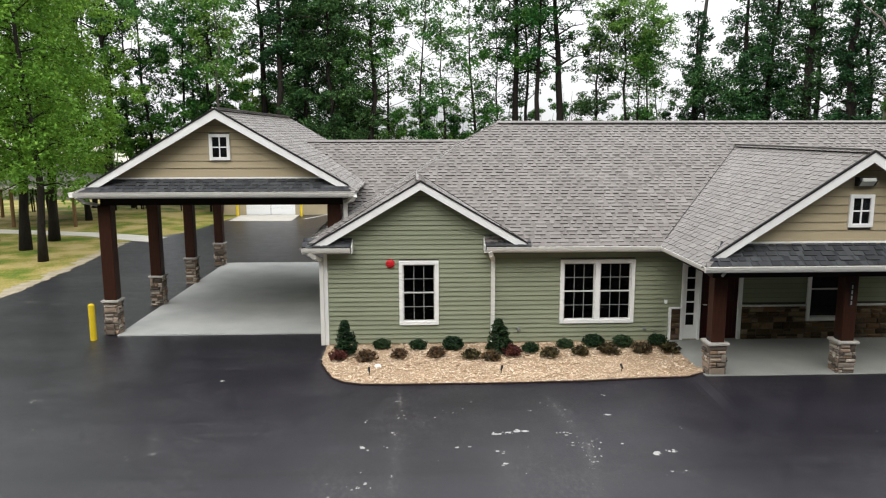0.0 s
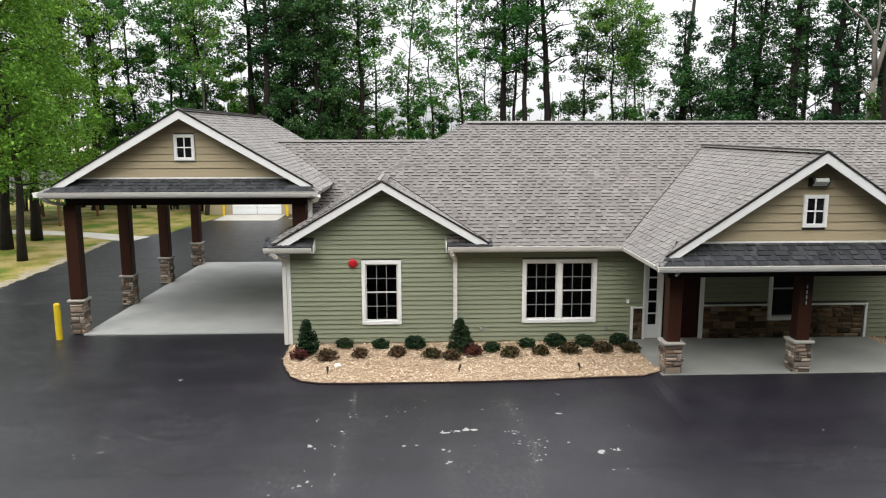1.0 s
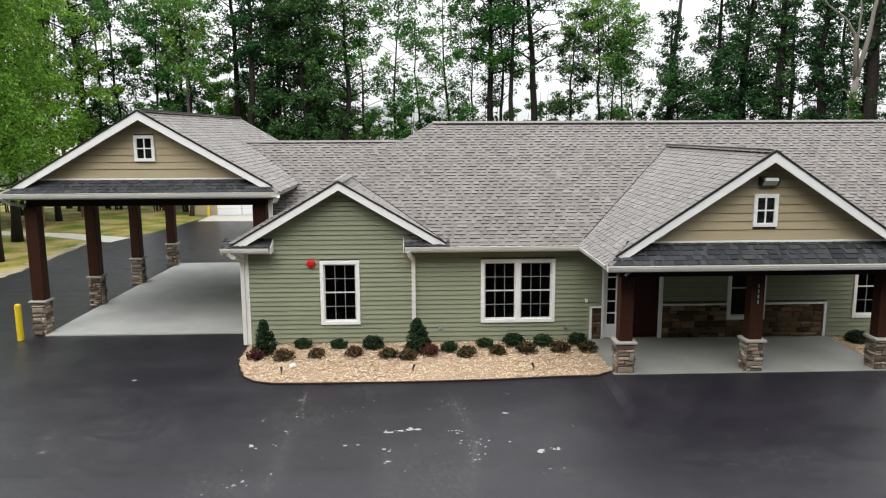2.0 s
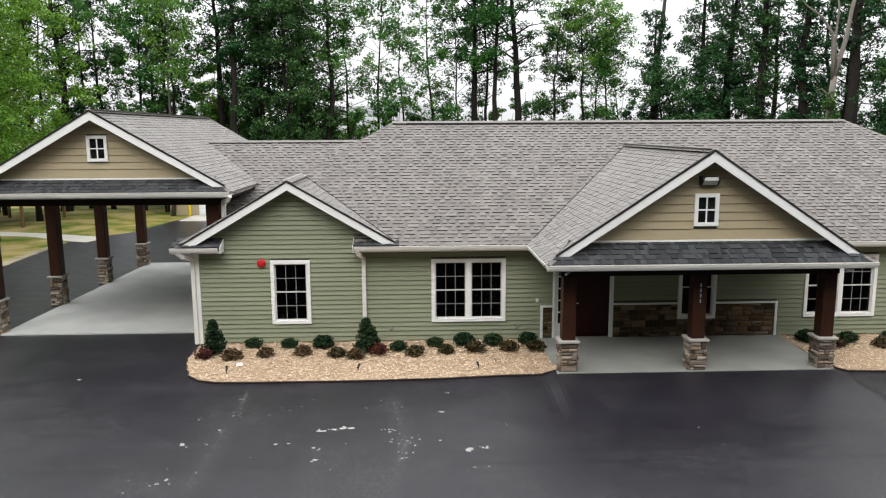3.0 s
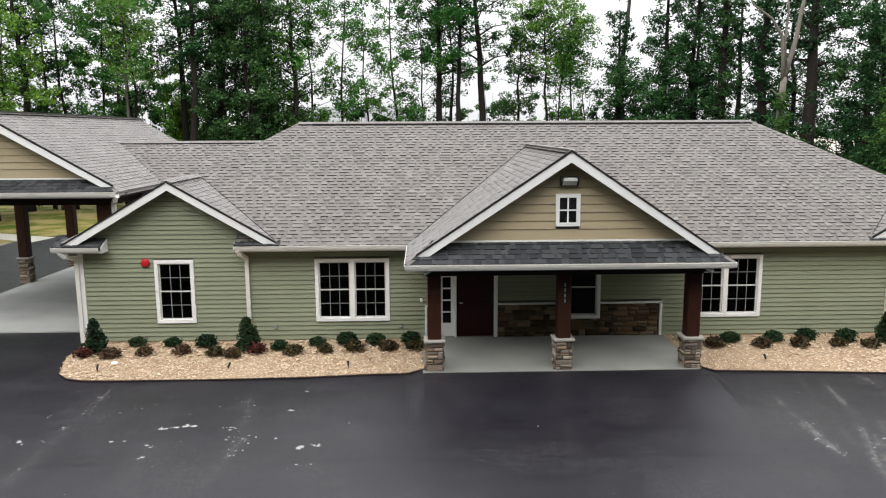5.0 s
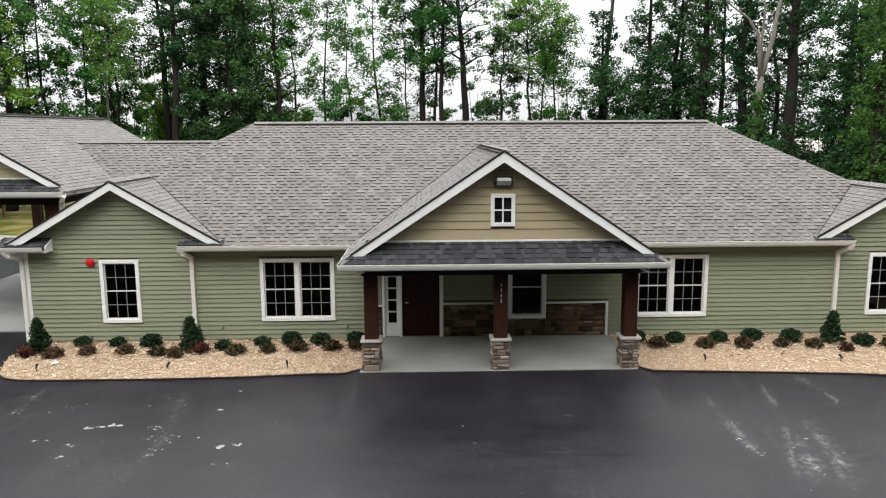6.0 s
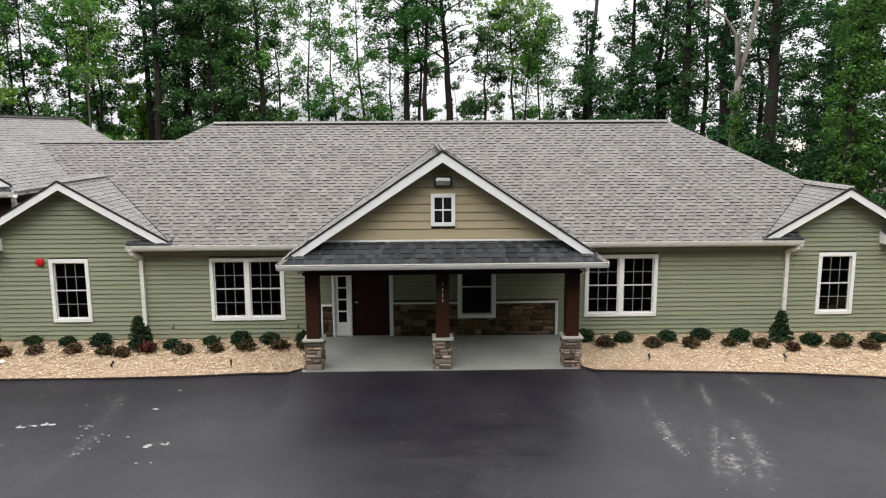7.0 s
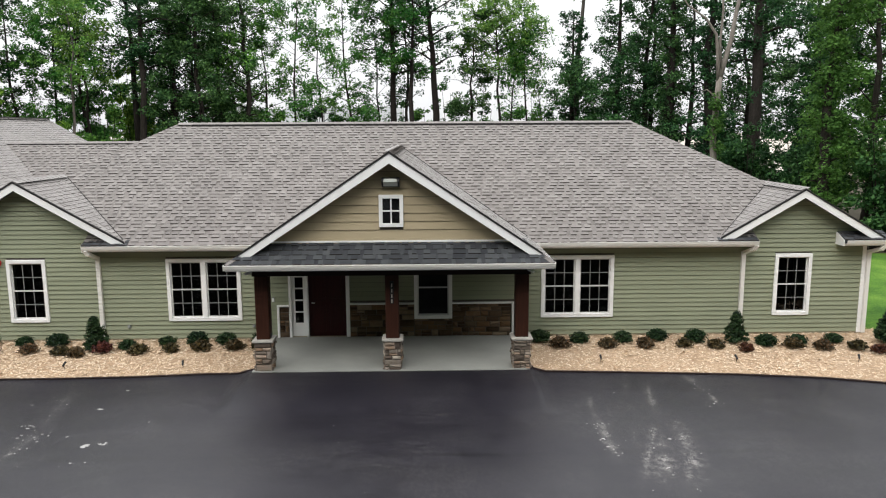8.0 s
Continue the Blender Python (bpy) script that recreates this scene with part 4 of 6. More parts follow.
# ---- gabled porch roofs: entrance porch and drive-through portico ----
def gabled_canopy(owner, cx, apex, pitch, y_eave, y_wall, y_rake, y_back, half, skirt, wall_z, seed, hole):
    """A gable roof with a hipped skirt across its front, tan gable wall, rakes, gutters and soffit."""
    k = (1 + pitch * pitch) ** 0.5
    ez = apex - half * pitch
    inset = y_rake - y_eave
    slopes = []
    for sgn in (-1, 1):
        o = (cx + sgn * half, y_eave, ez)
        deep = y_back - y_eave
        slopes.append(Slope(o, (0, 1, 0), (-sgn, 0, pitch), [(0, 0), (deep, 0), (deep, half * k), (inset, half * k), (inset, inset * k)]))
    bm = bmesh.new()
    for s in slopes:
        s.deck(bm, 0.08)
    rf = part("roof", bm, M_SHINGLE, owner, "brown-grey laminated shingle gable roof")
    shingles(slopes, rf, M_SHINGLE, seed=seed, lift=0.65)
    dep = y_wall - y_eave
    sk = Slope((cx - half, y_eave, ez - 0.004), (1, 0, 0), (0, 1, skirt), [(0, 0), (2 * half, 0), (2 * half - dep, dep * (1 + skirt * skirt) ** 0.5), (dep, dep * (1 + skirt * skirt) ** 0.5)])
    bm = bmesh.new()
    sk.deck(bm, 0.07)
    skp = part("skirt_roof", bm, M_CHAR_SHADE, owner, "charcoal shingle skirt roof under the gable")
    shingles([sk], skp, M_CHAR_SHADE, seed=seed + 1, singles=120, near=(cx, y_eave, ez))
    # gable wall with lap boards
    base = ez + dep * skirt
    bm = bmesh.new()
    top = apex - 0.10
    hw = (top - wall_z) / pitch
    prism(bm, [(cx - hw, y_wall, wall_z), (cx + hw, y_wall, wall_z), (cx, y_wall, top)], (0, 0.15, 0))
    gw = part("gable_wall", bm, M_MORTAR_SHADOW, owner, "tan lap siding in the gable")
    lap_boards(gw, M_TAN, cx - half, cx + half, base + 0.09, top - 0.1, y_wall - 0.002, TAN_STEP, [hole], lambda z: (cx - (top - z) / pitch, cx + (top - z) / pitch), 0.026, 0.009)
    bm = bmesh.new()
    bw = (top - base) / pitch
    box(bm, cx - bw + 0.05, cx + bw - 0.05, y_wall - 0.04, y_wall + 0.01, base - 0.03, base + 0.09)
    part("frieze_board", bm, M_TAN, owner)
    bm = bmesh.new()
    box(bm, cx - bw - 0.02, cx + bw + 0.02, y_wall - 0.055, y_wall - 0.004, base - 0.005, base + 0.035)
    part("flashing", bm, M_WHITE, owner)
    # rakes
    for sgn in (-1, 1):
        xe = cx + sgn * (half - inset - 0.01)
        ze = apex - (half - inset - 0.01) * pitch
        low = 0.20 / pitch * 0.95
        bm = bmesh.new()
        prism(bm, [(xe, y_rake - 0.02, ze - 0.012), (cx, y_rake - 0.02, apex - 0.012), (cx, y_rake - 0.02, apex - 0.235), (xe - sgn * low, y_rake - 0.02, ze - 0.012)], (0, 0.03, 0))
        part("rake_board", bm, M_WHITE, owner)
        bm = bmesh.new()
        prism(bm, [(xe, y_rake - 0.035, ze + 0.036), (cx, y_rake - 0.035, apex + 0.036), (cx, y_rake - 0.035, apex - 0.014), (xe, y_rake - 0.035, ze - 0.014)], (0, 0.06, 0))
        part("drip_edge", bm, M_VENT, owner)
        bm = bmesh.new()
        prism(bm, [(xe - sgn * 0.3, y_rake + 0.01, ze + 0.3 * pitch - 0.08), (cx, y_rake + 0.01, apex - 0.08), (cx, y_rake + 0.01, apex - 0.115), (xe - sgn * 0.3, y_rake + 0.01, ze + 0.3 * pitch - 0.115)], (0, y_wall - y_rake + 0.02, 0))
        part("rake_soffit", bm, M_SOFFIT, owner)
    ridge_vent(rf, (cx, y_rake + 0.5, apex), (cx, y_back - 0.25, apex), 0.09, "y")
    hip_caps(rf, (cx, y_rake, apex + 0.022), (cx, y_back, apex + 0.022))
    for sgn in (-1, 1):
        hip_caps(rf, (cx + sgn * half, y_eave, ez), (cx + sgn * (half - inset), y_rake, ez + inset * pitch), 0.15, 0.09)
    return ez, rf


porch_ez, porch_roof = gabled_canopy(house, 9.285, 5.10, 0.667, 13.75, 14.34, 13.97, 20.9, 3.67, 0.70, 2.62, 21, (9.03, 9.565, 3.42, 4.14))
for sgn in (-1, 1):
    valley(porch_roof, 9.285, 5.10, 0.667, sgn, 16.85)
gutter(house, (5.60, 13.75, porch_ez - 0.01), (12.97, 13.75, porch_ez - 0.01))
gutter(house, (5.70, 16.62, porch_ez - 0.01), (5.70, 13.72, porch_ez - 0.01))
gutter(house, (12.87, 13.72, porch_ez - 0.01), (12.87, 16.62, porch_ez - 0.01))
bm = bmesh.new()
box(bm, 5.62, 12.95, 13.76, 13.785, porch_ez - 0.15, porch_ez - 0.02)
box(bm, 5.70, 5.725, 13.785, 16.7, porch_ez - 0.15, porch_ez - 0.02)
box(bm, 12.845, 12.87, 13.785, 16.7, porch_ez - 0.15, porch_ez - 0.02)
part("fascia", bm, M_WHITE, house)
# unseen ceiling, near black to cut bounced light in the porch
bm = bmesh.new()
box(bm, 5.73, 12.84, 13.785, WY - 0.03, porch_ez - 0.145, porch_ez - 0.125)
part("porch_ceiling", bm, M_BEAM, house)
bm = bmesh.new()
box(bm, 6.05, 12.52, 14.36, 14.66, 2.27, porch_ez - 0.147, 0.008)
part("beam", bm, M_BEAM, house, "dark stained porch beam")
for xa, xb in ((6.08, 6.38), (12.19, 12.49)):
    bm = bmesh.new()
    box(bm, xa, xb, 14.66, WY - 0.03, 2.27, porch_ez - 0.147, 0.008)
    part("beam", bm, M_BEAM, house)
gable_window(9.02, 9.575, 3.41, 4.146, 14.34 - 0.02, house)
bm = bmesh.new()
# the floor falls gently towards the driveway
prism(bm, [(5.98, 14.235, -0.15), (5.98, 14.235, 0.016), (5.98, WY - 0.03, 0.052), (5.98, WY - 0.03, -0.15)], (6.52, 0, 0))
part("porch_slab", bm, M_SMOOTH_SHADED, house, "grey concrete porch floor")

# ---- drive-through portico ----
portico = thing("portico", (-5.87, 23.5, 0), "drive-through portico with shingle gable roof on stone-based posts", "portico")
PX = -5.87
por_ez, por_roof = gabled_canopy(portico, PX, 6.13, 0.583, 17.85, 18.42, 18.06, 29.3, 3.67, 0.55, 3.9, 31, (PX - 0.265, PX + 0.265, 4.80, 5.48))
gutter(portico, (PX - 3.67, 17.85, por_ez - 0.01), (PX + 3.62, 17.85, por_ez - 0.01), 0.12, 0.12)
gutter(portico, (PX - 3.675, 29.2, por_ez - 0.01), (PX - 3.675, 17.73, por_ez - 0.01), 0.12, 0.12)
gutter(portico, (PX + 3.50, 17.73, por_ez - 0.01), (PX + 3.50, 20.8, por_ez - 0.01), 0.12, 0.12)
bm = bmesh.new()
box(bm, PX - 3.67, PX + 3.67, 17.86, 17.885, por_ez - 0.17, por_ez - 0.02)
box(bm, PX - 3.67, PX - 3.645, 17.885, 29.2, por_ez - 0.17, por_ez - 0.02)
box(bm, PX + 3.47, PX + 3.495, 17.885, 29.2, por_ez - 0.17, por_ez - 0.02)
part("fascia", bm, M_WHITE, portico)
# unseen ceiling, near black to darken the space beneath
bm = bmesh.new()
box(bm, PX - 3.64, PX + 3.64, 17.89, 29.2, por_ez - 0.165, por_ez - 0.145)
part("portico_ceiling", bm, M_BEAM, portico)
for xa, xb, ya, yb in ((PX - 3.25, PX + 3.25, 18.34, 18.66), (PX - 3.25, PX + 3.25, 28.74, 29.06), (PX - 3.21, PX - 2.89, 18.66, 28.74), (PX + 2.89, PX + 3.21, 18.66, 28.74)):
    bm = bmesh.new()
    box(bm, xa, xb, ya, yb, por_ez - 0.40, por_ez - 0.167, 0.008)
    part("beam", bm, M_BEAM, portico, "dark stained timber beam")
gable_window(PX - 0.275, PX + 0.275, 4.79, 5.49, 18.40, portico)
bm = bmesh.new()
prism(bm, [(PX - 3.2, 29.04, 3.99), (PX + 3.2, 29.04, 3.99), (PX, 29.04, 6.0)], (0, 0.12, 0))
part("gable_wall", bm, M_TAN, portico)
downspout(portico, [(PX - 3.60, 17.79, 3.86), (PX - 3.50, 17.95, 3.72), (PX - 3.27, 18.62, 3.55), (PX - 3.27, 18.62, 0.05)], 0.034)
downspout(portico, [(PX + 3.62, 17.80, 3.86), (PX + 3.55, 17.9, 3.76), (PX + 3.33, 18.3, 3.66), (PX + 3.33, 18.3, 3.0)], 0.045)
flat("portico_slab", [(-8.86, 18.2), (-3.02, 18.2), (-3.02, 29.4), (-8.76, 29.4)], 0.035, M_CONC, "pale concrete slab under the portico", "slab", 0.09)
bm = bmesh.new()
for y in (22.0, 25.7):
    box(bm, -8.70, -3.02, y - 0.003, y + 0.003, 0.036, 0.0365)
box(bm, -5.828, -5.822, 18.2, 29.4, 0.036, 0.0365)
solo("slab_joint", bm, M_CAP, "thin dark control joints in the slab", "joint", "structure")

# wing roof between the portico and the hip roof
wing = thing("wing", (-1.0, 23.3, 2.6), "cross roof of brown-grey shingles between portico and hip roof", "roof wing")
WR_Y, WR_Z = 23.3, 5.22
k = (1 + GP * GP) ** 0.5
ws = Slope((-3.1, 19.1, WR_Z - 4.2 * GP), (1, 0, 0), (0, 1, GP), [(0.15, 0), (5.0, 0), (5.0, 4.2 * k), (-1.19, 4.2 * k), (0.9, 2.1 * k), (0.15, 1.7 * k)])
ws2 = Slope((2.0, 27.5, WR_Z - 4.2 * GP), (-1, 0, 0), (0, -1, GP), [(0, 0), (4.9, 0), (4.2, 2.1 * k), (6.29, 4.2 * k), (0, 4.2 * k)])
bm = bmesh.new()
ws.deck(bm, 0.1)
ws2.deck(bm, 0.1)
wroof = part("roof", bm, M_SHINGLE, wing)
shingles([ws], wroof, M_SHINGLE, seed=41)
ridge_vent(wroof, (-3.75, WR_Y, WR_Z), (0.3, WR_Y, WR_Z), 0.10)
hip_caps(wroof, (-4.3, WR_Y, WR_Z + 0.025), (0.8, WR_Y, WR_Z + 0.025), 0.24, 0.105)
bm = bmesh.new()
box(bm, -2.98, -2.86, 19.0, 27.0, 2.5, 2.7)
part("wall", bm, M_SIDING, wing)


# ---- piers and posts ----
def stone_pier(size, height, seed):
    """Built at the origin: a mortar core, rough stones on four sides and a cast cap."""
    e = thing("stone_pier", (0, 0, 0), "stacked ledge-stone pier base with cast stone cap", "pier", "stone piers")
    h = size / 2 - 0.025
    bm = bmesh.new()
    box(bm, -h, h, -h, h, -0.10, height)
    core = part("core", bm, M_MORTAR_SHADOW, e)
    rng = random.Random(seed)
    for a, al, out in (((-h, -h, 0), (1, 0, 0), (0, -1, 0)), ((h, -h, 0), (0, 1, 0), (1, 0, 0)), ((h, h, 0), (-1, 0, 0), (0, 1, 0)), ((-h, h, 0), (0, -1, 0), (-1, 0, 0))):
        stone_face(core, rng, a, al, out, 2 * h, height, 0.07, 0.19, 0.10, 0.33, M_PIER)
    bm = bmesh.new()
    c = size / 2 + 0.035
    box(bm, -c, c, -c, c, height, height + 0.065, 0.016)
    part("cap", bm, M_CAP, e, "cast stone cap")
    return e


def wood_post(size, z0, z1):
    e = thing("wood_post", (0, 0, 0), "square dark red-brown stained timber post", "post", "timber posts")
    h = size / 2
    bm = bmesh.new()
    box(bm, -h, h, -h, h, z0, z1, 0.012)
    part("shaft", bm, M_POST, e)
    for s in (-1, 1):
        bm = bmesh.new()
        box(bm, s * h - 0.006, s * h + 0.006, -h * 0.5, h * 0.5, z0, z0 + 0.1)
        part("bracket", bm, M_BLACK, e)
    return e


p1, w1 = stone_pier(0.43, 0.70, 2), wood_post(0.31, 0.765, 2.27)
for i, x in enumerate((6.255, 9.28, 12.325)):
    for ob in (p1, w1):
        if i:
            copy_thing(ob, pose(x, 14.51, 0, 0, 0, 90 * i if ob is p1 else 0))
        else:
            ob.matrix_basis = pose(x, 14.51, 0)
p2, w2 = stone_pier(0.42, 0.92, 5), wood_post(0.34, 0.985, por_ez - 0.40)
for i, (x, y) in enumerate(((-9.03, 18.5), (-8.99, 21.95), (-8.94, 25.37), (-8.85, 28.95))):
    for ob in (p2, w2):
        if i:
            copy_thing(ob, pose(x, y, 0, 0, 0, 90 * i if ob is p2 else 0))
        else:
            ob.matrix_basis = pose(x, y, 0)
short = wood_post(0.36, 2.9, por_ez - 0.40)
short.matrix_basis = pose(-2.86, 18.5, 0)

# ---- planting beds ----
def bed(pts, name_label, seed, n_chips):
    bm = bmesh.new()
    prism(bm, [(x, y, 0.032) for x, y in pts], (0, 0, -0.07))
    drape(bm, ramp_up, PAVING_LINES)
    ob = solo("mulch_bed", bm, M_MULCH, name_label, "mulch bed", "structure")
    # thin dark line along the outer edge of the bed
    bm = bmesh.new()
    tube(bm, [(x, y, 0.018 + ramp_up(x, y)) for x, y in pts[1:-2]], 0.026, 6)
    part("edging", bm, M_BED_RIM, ob)
    rng = np.random.default_rng(seed)
    P = np.array(pts)
    lo, hi = P.min(0), P.max(0)
    out = []
    while len(out) < n_chips:
        q = rng.uniform(lo, hi, (4000, 2))
        inside = np.zeros(len(q), bool)
        for (x1, y1), (x2, y2) in zip(P, np.roll(P, -1, 0)):
            c = ((y1 > q[:, 1]) != (y2 > q[:, 1])) & (q[:, 0] < (x2 - x1) * (q[:, 1] - y1) / (y2 - y1 + 1e-12) + x1)
            inside ^= c
        out += q[inside].tolist()
    q = np.array(out[:n_chips])
    verts, faces = [], []
    ang, tilt = rng.uniform(0, 6.283, n_chips), rng.uniform(-0.5, 0.5, (n_chips, 2))
    ln, wd = rng.uniform(0.03, 0.085, n_chips), rng.uniform(0.012, 0.03, n_chips)
    for i in range(n_chips):
        c, s = math.cos(ang[i]), math.sin(ang[i])
        k = len(verts)
        z = 0.04 + rng.uniform(0, 0.03) + ramp_up(q[i, 0], q[i, 1])
        for a, b in ((-1, -1), (1, -1), (1, 1), (-1, 1)):
            u, v = a * ln[i] / 2, b * wd[i] / 2
            verts.append((q[i, 0] + u * c - v * s, q[i, 1] + u * s + v * c, z + u * tilt[i, 0] * 0.6 + v * tilt[i, 1]))
        faces.append((k, k + 1, k + 2, k + 3))
    tagged(hang("wood_chips", from_arrays("wood_chips", verts, faces, M_CHIP), ob), kind="stuff")


bed([(-2.98, 17.05), (-2.98, 15.9), (-2.95, 15.64), (-2.8, 15.22), (-2.59, 14.68), (-2.29, 14.38), (-1.89, 14.24), (-1.18, 14.2), (1.36, 14.2), (3.3, 14.26), (4.82, 14.4), (5.2, 14.4), (5.4, 14.41), (5.6, 14.42), (5.8, 14.43), (6.02, 14.44), (6.02, 14.75), (5.97, 14.8), (5.97, 17.05)],
    "tan wood-chip mulch bed along the wall", 11, 13000)
bed([(12.51, 17.05), (12.51, 14.75), (12.61, 14.36), (12.7, 14.35), (12.9, 14.34), (13.1, 14.32), (13.3, 14.31), (14.69, 14.21), (17.35, 13.98), (19.2, 13.7), (20.55, 13.32), (22.65, 12.67), (24.66, 11.96), (24.2, 16.4), (23.2, 17.4), (22.05, 17.4), (22.05, 17.05)],
    "tan wood-chip mulch bed along the wall", 12, 14000)


def leaf_cloud(centres, radii, count, size, rng, up=0.35):
    """Arrays of small folded leaf quads scattered in clumps."""
    centres, radii = np.asarray(centres, float), np.asarray(radii, float)
    idx = rng.integers(0, len(centres), count)
    d = rng.normal(size=(count, 3))
    d /= np.linalg.norm(d, axis=1)[:, None]
    r = rng.uniform(0.25, 1.0, count) ** 0.6
    c = centres[idx] + d * (r[:, None] * radii[idx])
    nrm = d * 0.6 + rng.normal(size=(count, 3)) * 0.6
    nrm[:, 2] += up
    nrm /= np.linalg.norm(nrm, axis=1)[:, None]
    t = np.cross(nrm, rng.normal(size=(count, 3)))
    t /= np.linalg.norm(t, axis=1)[:, None] + 1e-9
    b = np.cross(nrm, t)
    s = size * rng.uniform(0.6, 1.4, count)[:, None]
    v = np.stack([c - t * s, c + b * s * 0.55 - nrm * s * 0.15, c + t * s, c - b * s * 0.55 - nrm * s * 0.15], 1).reshape(-1, 3)
    f = np.arange(count * 4).reshape(-1, 4)
    return v, f


def array_mesh(name, v, f, material):
    me = bpy.data.meshes.new(name)
    me.vertices.add(len(v))
    me.vertices.foreach_set("co", np.asarray(v, np.float32).ravel())
    me.loops.add(f.size)
    me.loops.foreach_set("vertex_index", f.astype(np.int32).ravel())
    me.polygons.add(len(f))
    me.polygons.foreach_set("loop_start", np.arange(0, f.size, 4, dtype=np.int32))
    me.update(calc_edges=True)
    me.materials.append(material)
    return me


def shrub(kind, material, label, w, h, seed, count, size):
    """A shrub at the origin: short stems and a crown of small leaves."""
    e = thing(kind, (0, 0, 0), label, "shrub", kind + " row")
    rng = np.random.default_rng(seed)
    bm = bmesh.new()
    for k in range(5):
        a = k * 1.256 + rng.uniform(-0.3, 0.3)
        tube(bm, [(0, 0, -0.02), (math.cos(a) * w * 0.2, math.sin(a) * w * 0.2, h * 0.35), (math.cos(a) * w * 0.32, math.sin(a) * w * 0.32, h * 0.65)], [0.014, 0.010, 0.005], 5)
    part("stems", bm, M_BARK, e)
    cs, rs = [], []
    conical = kind == "conical_shrub"
    for k in range(190):
        z = rng.uniform(0.08, 1.0)
        spread = min(1.0, 1.15 * (1.03 - z) ** 0.62) if conical else math.sqrt(max(0.0, 1 - (z - 0.45) ** 2 / 0.36))
        a, r = rng.uniform(0, 6.283), rng.uniform(0.2, 0.85) * spread
        cs.append((math.cos(a) * r * w / 2, math.sin(a) * r * w / 2, z * h * (0.95 if conical else 0.85)))
        rs.append([w * 0.10 * rng.uniform(0.6, 1.3)] * 3)
    v, f = leaf_cloud(cs, rs, count, size, rng)
    v[:, 2] = np.maximum(v[:, 2], 0.04)
    hang("leaves", array_mesh("leaves", v, f, material), e)
    return e


def plant(ob, spots, seed, scale=(0.85, 1.15)):
    rng = random.Random(seed)
    for i, (x, y) in enumerate(spots):
        s = rng.uniform(*scale)
        m = pose(x, y, 0.045 + ramp_up(x, y), 0, 0, rng.uniform(0, 360))
        c = ob if i == 0 else copy_thing(ob, m)
        c.matrix_basis = m @ Matrix.Diagonal((s, s, s * rng.uniform(0.9, 1.1), 1))


cone = shrub("conical_shrub", M_SHRUB, "dark green conical evergreen shrub in wood-chip mulch", 0.72, 0.92, 1, 7000, 0.028)
plant(cone, [(-2.43, 16.25), (1.45, 16.3), (18.26, 16.3), (22.2, 16.1)], 3, (0.95, 1.08))
globe = shrub("globe_shrub", M_SHRUB, "low rounded dark green shrub in wood-chip mulch", 0.58, 0.27, 2, 2800, 0.026)
plant(globe, [(-1.53, 16.74), (-0.59, 16.67), (0.29, 16.64), (2.26, 16.32), (3.21, 16.60), (3.96, 16.69), (4.74, 16.67), (5.66, 16.71),
              (13.09, 16.55), (14.13, 16.46), (15.29, 16.43), (16.25, 16.60), (17.22, 16.41), (18.95, 16.04), (19.8, 16.09), (20.84, 16.24)], 4)
low_red = shrub("burgundy_shrub", M_REDLEAF, "small burgundy-leaved shrub in wood-chip mulch", 0.54, 0.22, 5, 620, 0.036)
plant(low_red, [(-2.56, 15.88), (1.76, 16.02), (18.22, 15.55), (21.55, 15.31)], 5)
low_mix = shrub("bronze_shrub", M_MIXLEAF, "small bronze-brown shrub in wood-chip mulch", 0.56, 0.24, 6, 700, 0.036)
plant(low_mix, [(-1.88, 15.8), (-1.07, 15.97), (0.71, 15.88), (4.24, 16.11), (5.09, 16.16), (5.79, 16.06), (13.56, 16.05), (14.79, 16.01), (16.77, 15.97), (17.58, 15.88), (19.56, 15.8), (20.28, 15.64), (-0.14, 16.02), (1.2, 15.73), (2.69, 15.92), (3.48, 16.04), (15.77, 15.97), (21.13, 15.6)], 6)


# small black garden spotlights
def spotlight():
    e = thing("garden_spotlight", (0, 0, 0), "small black garden spotlight on a spike in mulch", "garden light", "garden spotlights")
    bm = bmesh.new()
    tube(bm, [(0, 0, -0.05), (0, 0, 0.12)], 0.012, 6)
    part("spike", bm, M_BLACK, e)
    bm = bmesh.new()
    tube(bm, [(0, -0.06, 0.10), (0, 0.0, 0.15), (0, 0.075, 0.215), (0, 0.085, 0.223)], [0.028, 0.036, 0.042, 0.03], 10)
    part("lamp_head", bm, M_BLACK, e)
    return e


sp = spotlight()
for i, (x, y) in enumerate(((-1.74, 14.79), (1.35, 14.81), (4.19, 14.81), (14.34, 14.89), (17.65, 14.79), (20.63, 14.7))):
    m = pose(x, y, 0.045 + ramp_up(x, y), 0, 0, (10, -25, 15, 0, 20, -15)[i]) @ Matrix.Diagonal((0.7, 0.7, 0.7, 1))
    if i:
        copy_thing(sp, pose(0, 0, 0)).matrix_basis = m
    else:
        sp.matrix_basis = m

# a white stone left on the mulch
bm = bmesh.new()
tube(bm, [(-1.57, 15.33, -0.015), (-1.57, 15.33, 0.02), (-1.57, 15.33, 0.035)], [0.085, 0.07, 0.03], 9)
solo("white_stone", bm, M_WHITE, "small white stone lying on the mulch", "stone")

# red alarm bell on the gable wall
bell = thing("alarm_bell", (-1.30, WY - 0.03, 2.18), "round red alarm bell on the green siding", "alarm bell")
bm = bmesh.new()
tube(bm, [(-1.30, WY - 0.01, 2.18), (-1.30, WY - 0.05, 2.18)], 0.06, 16)
part("base", bm, M_RED, bell)
bm = bmesh.new()
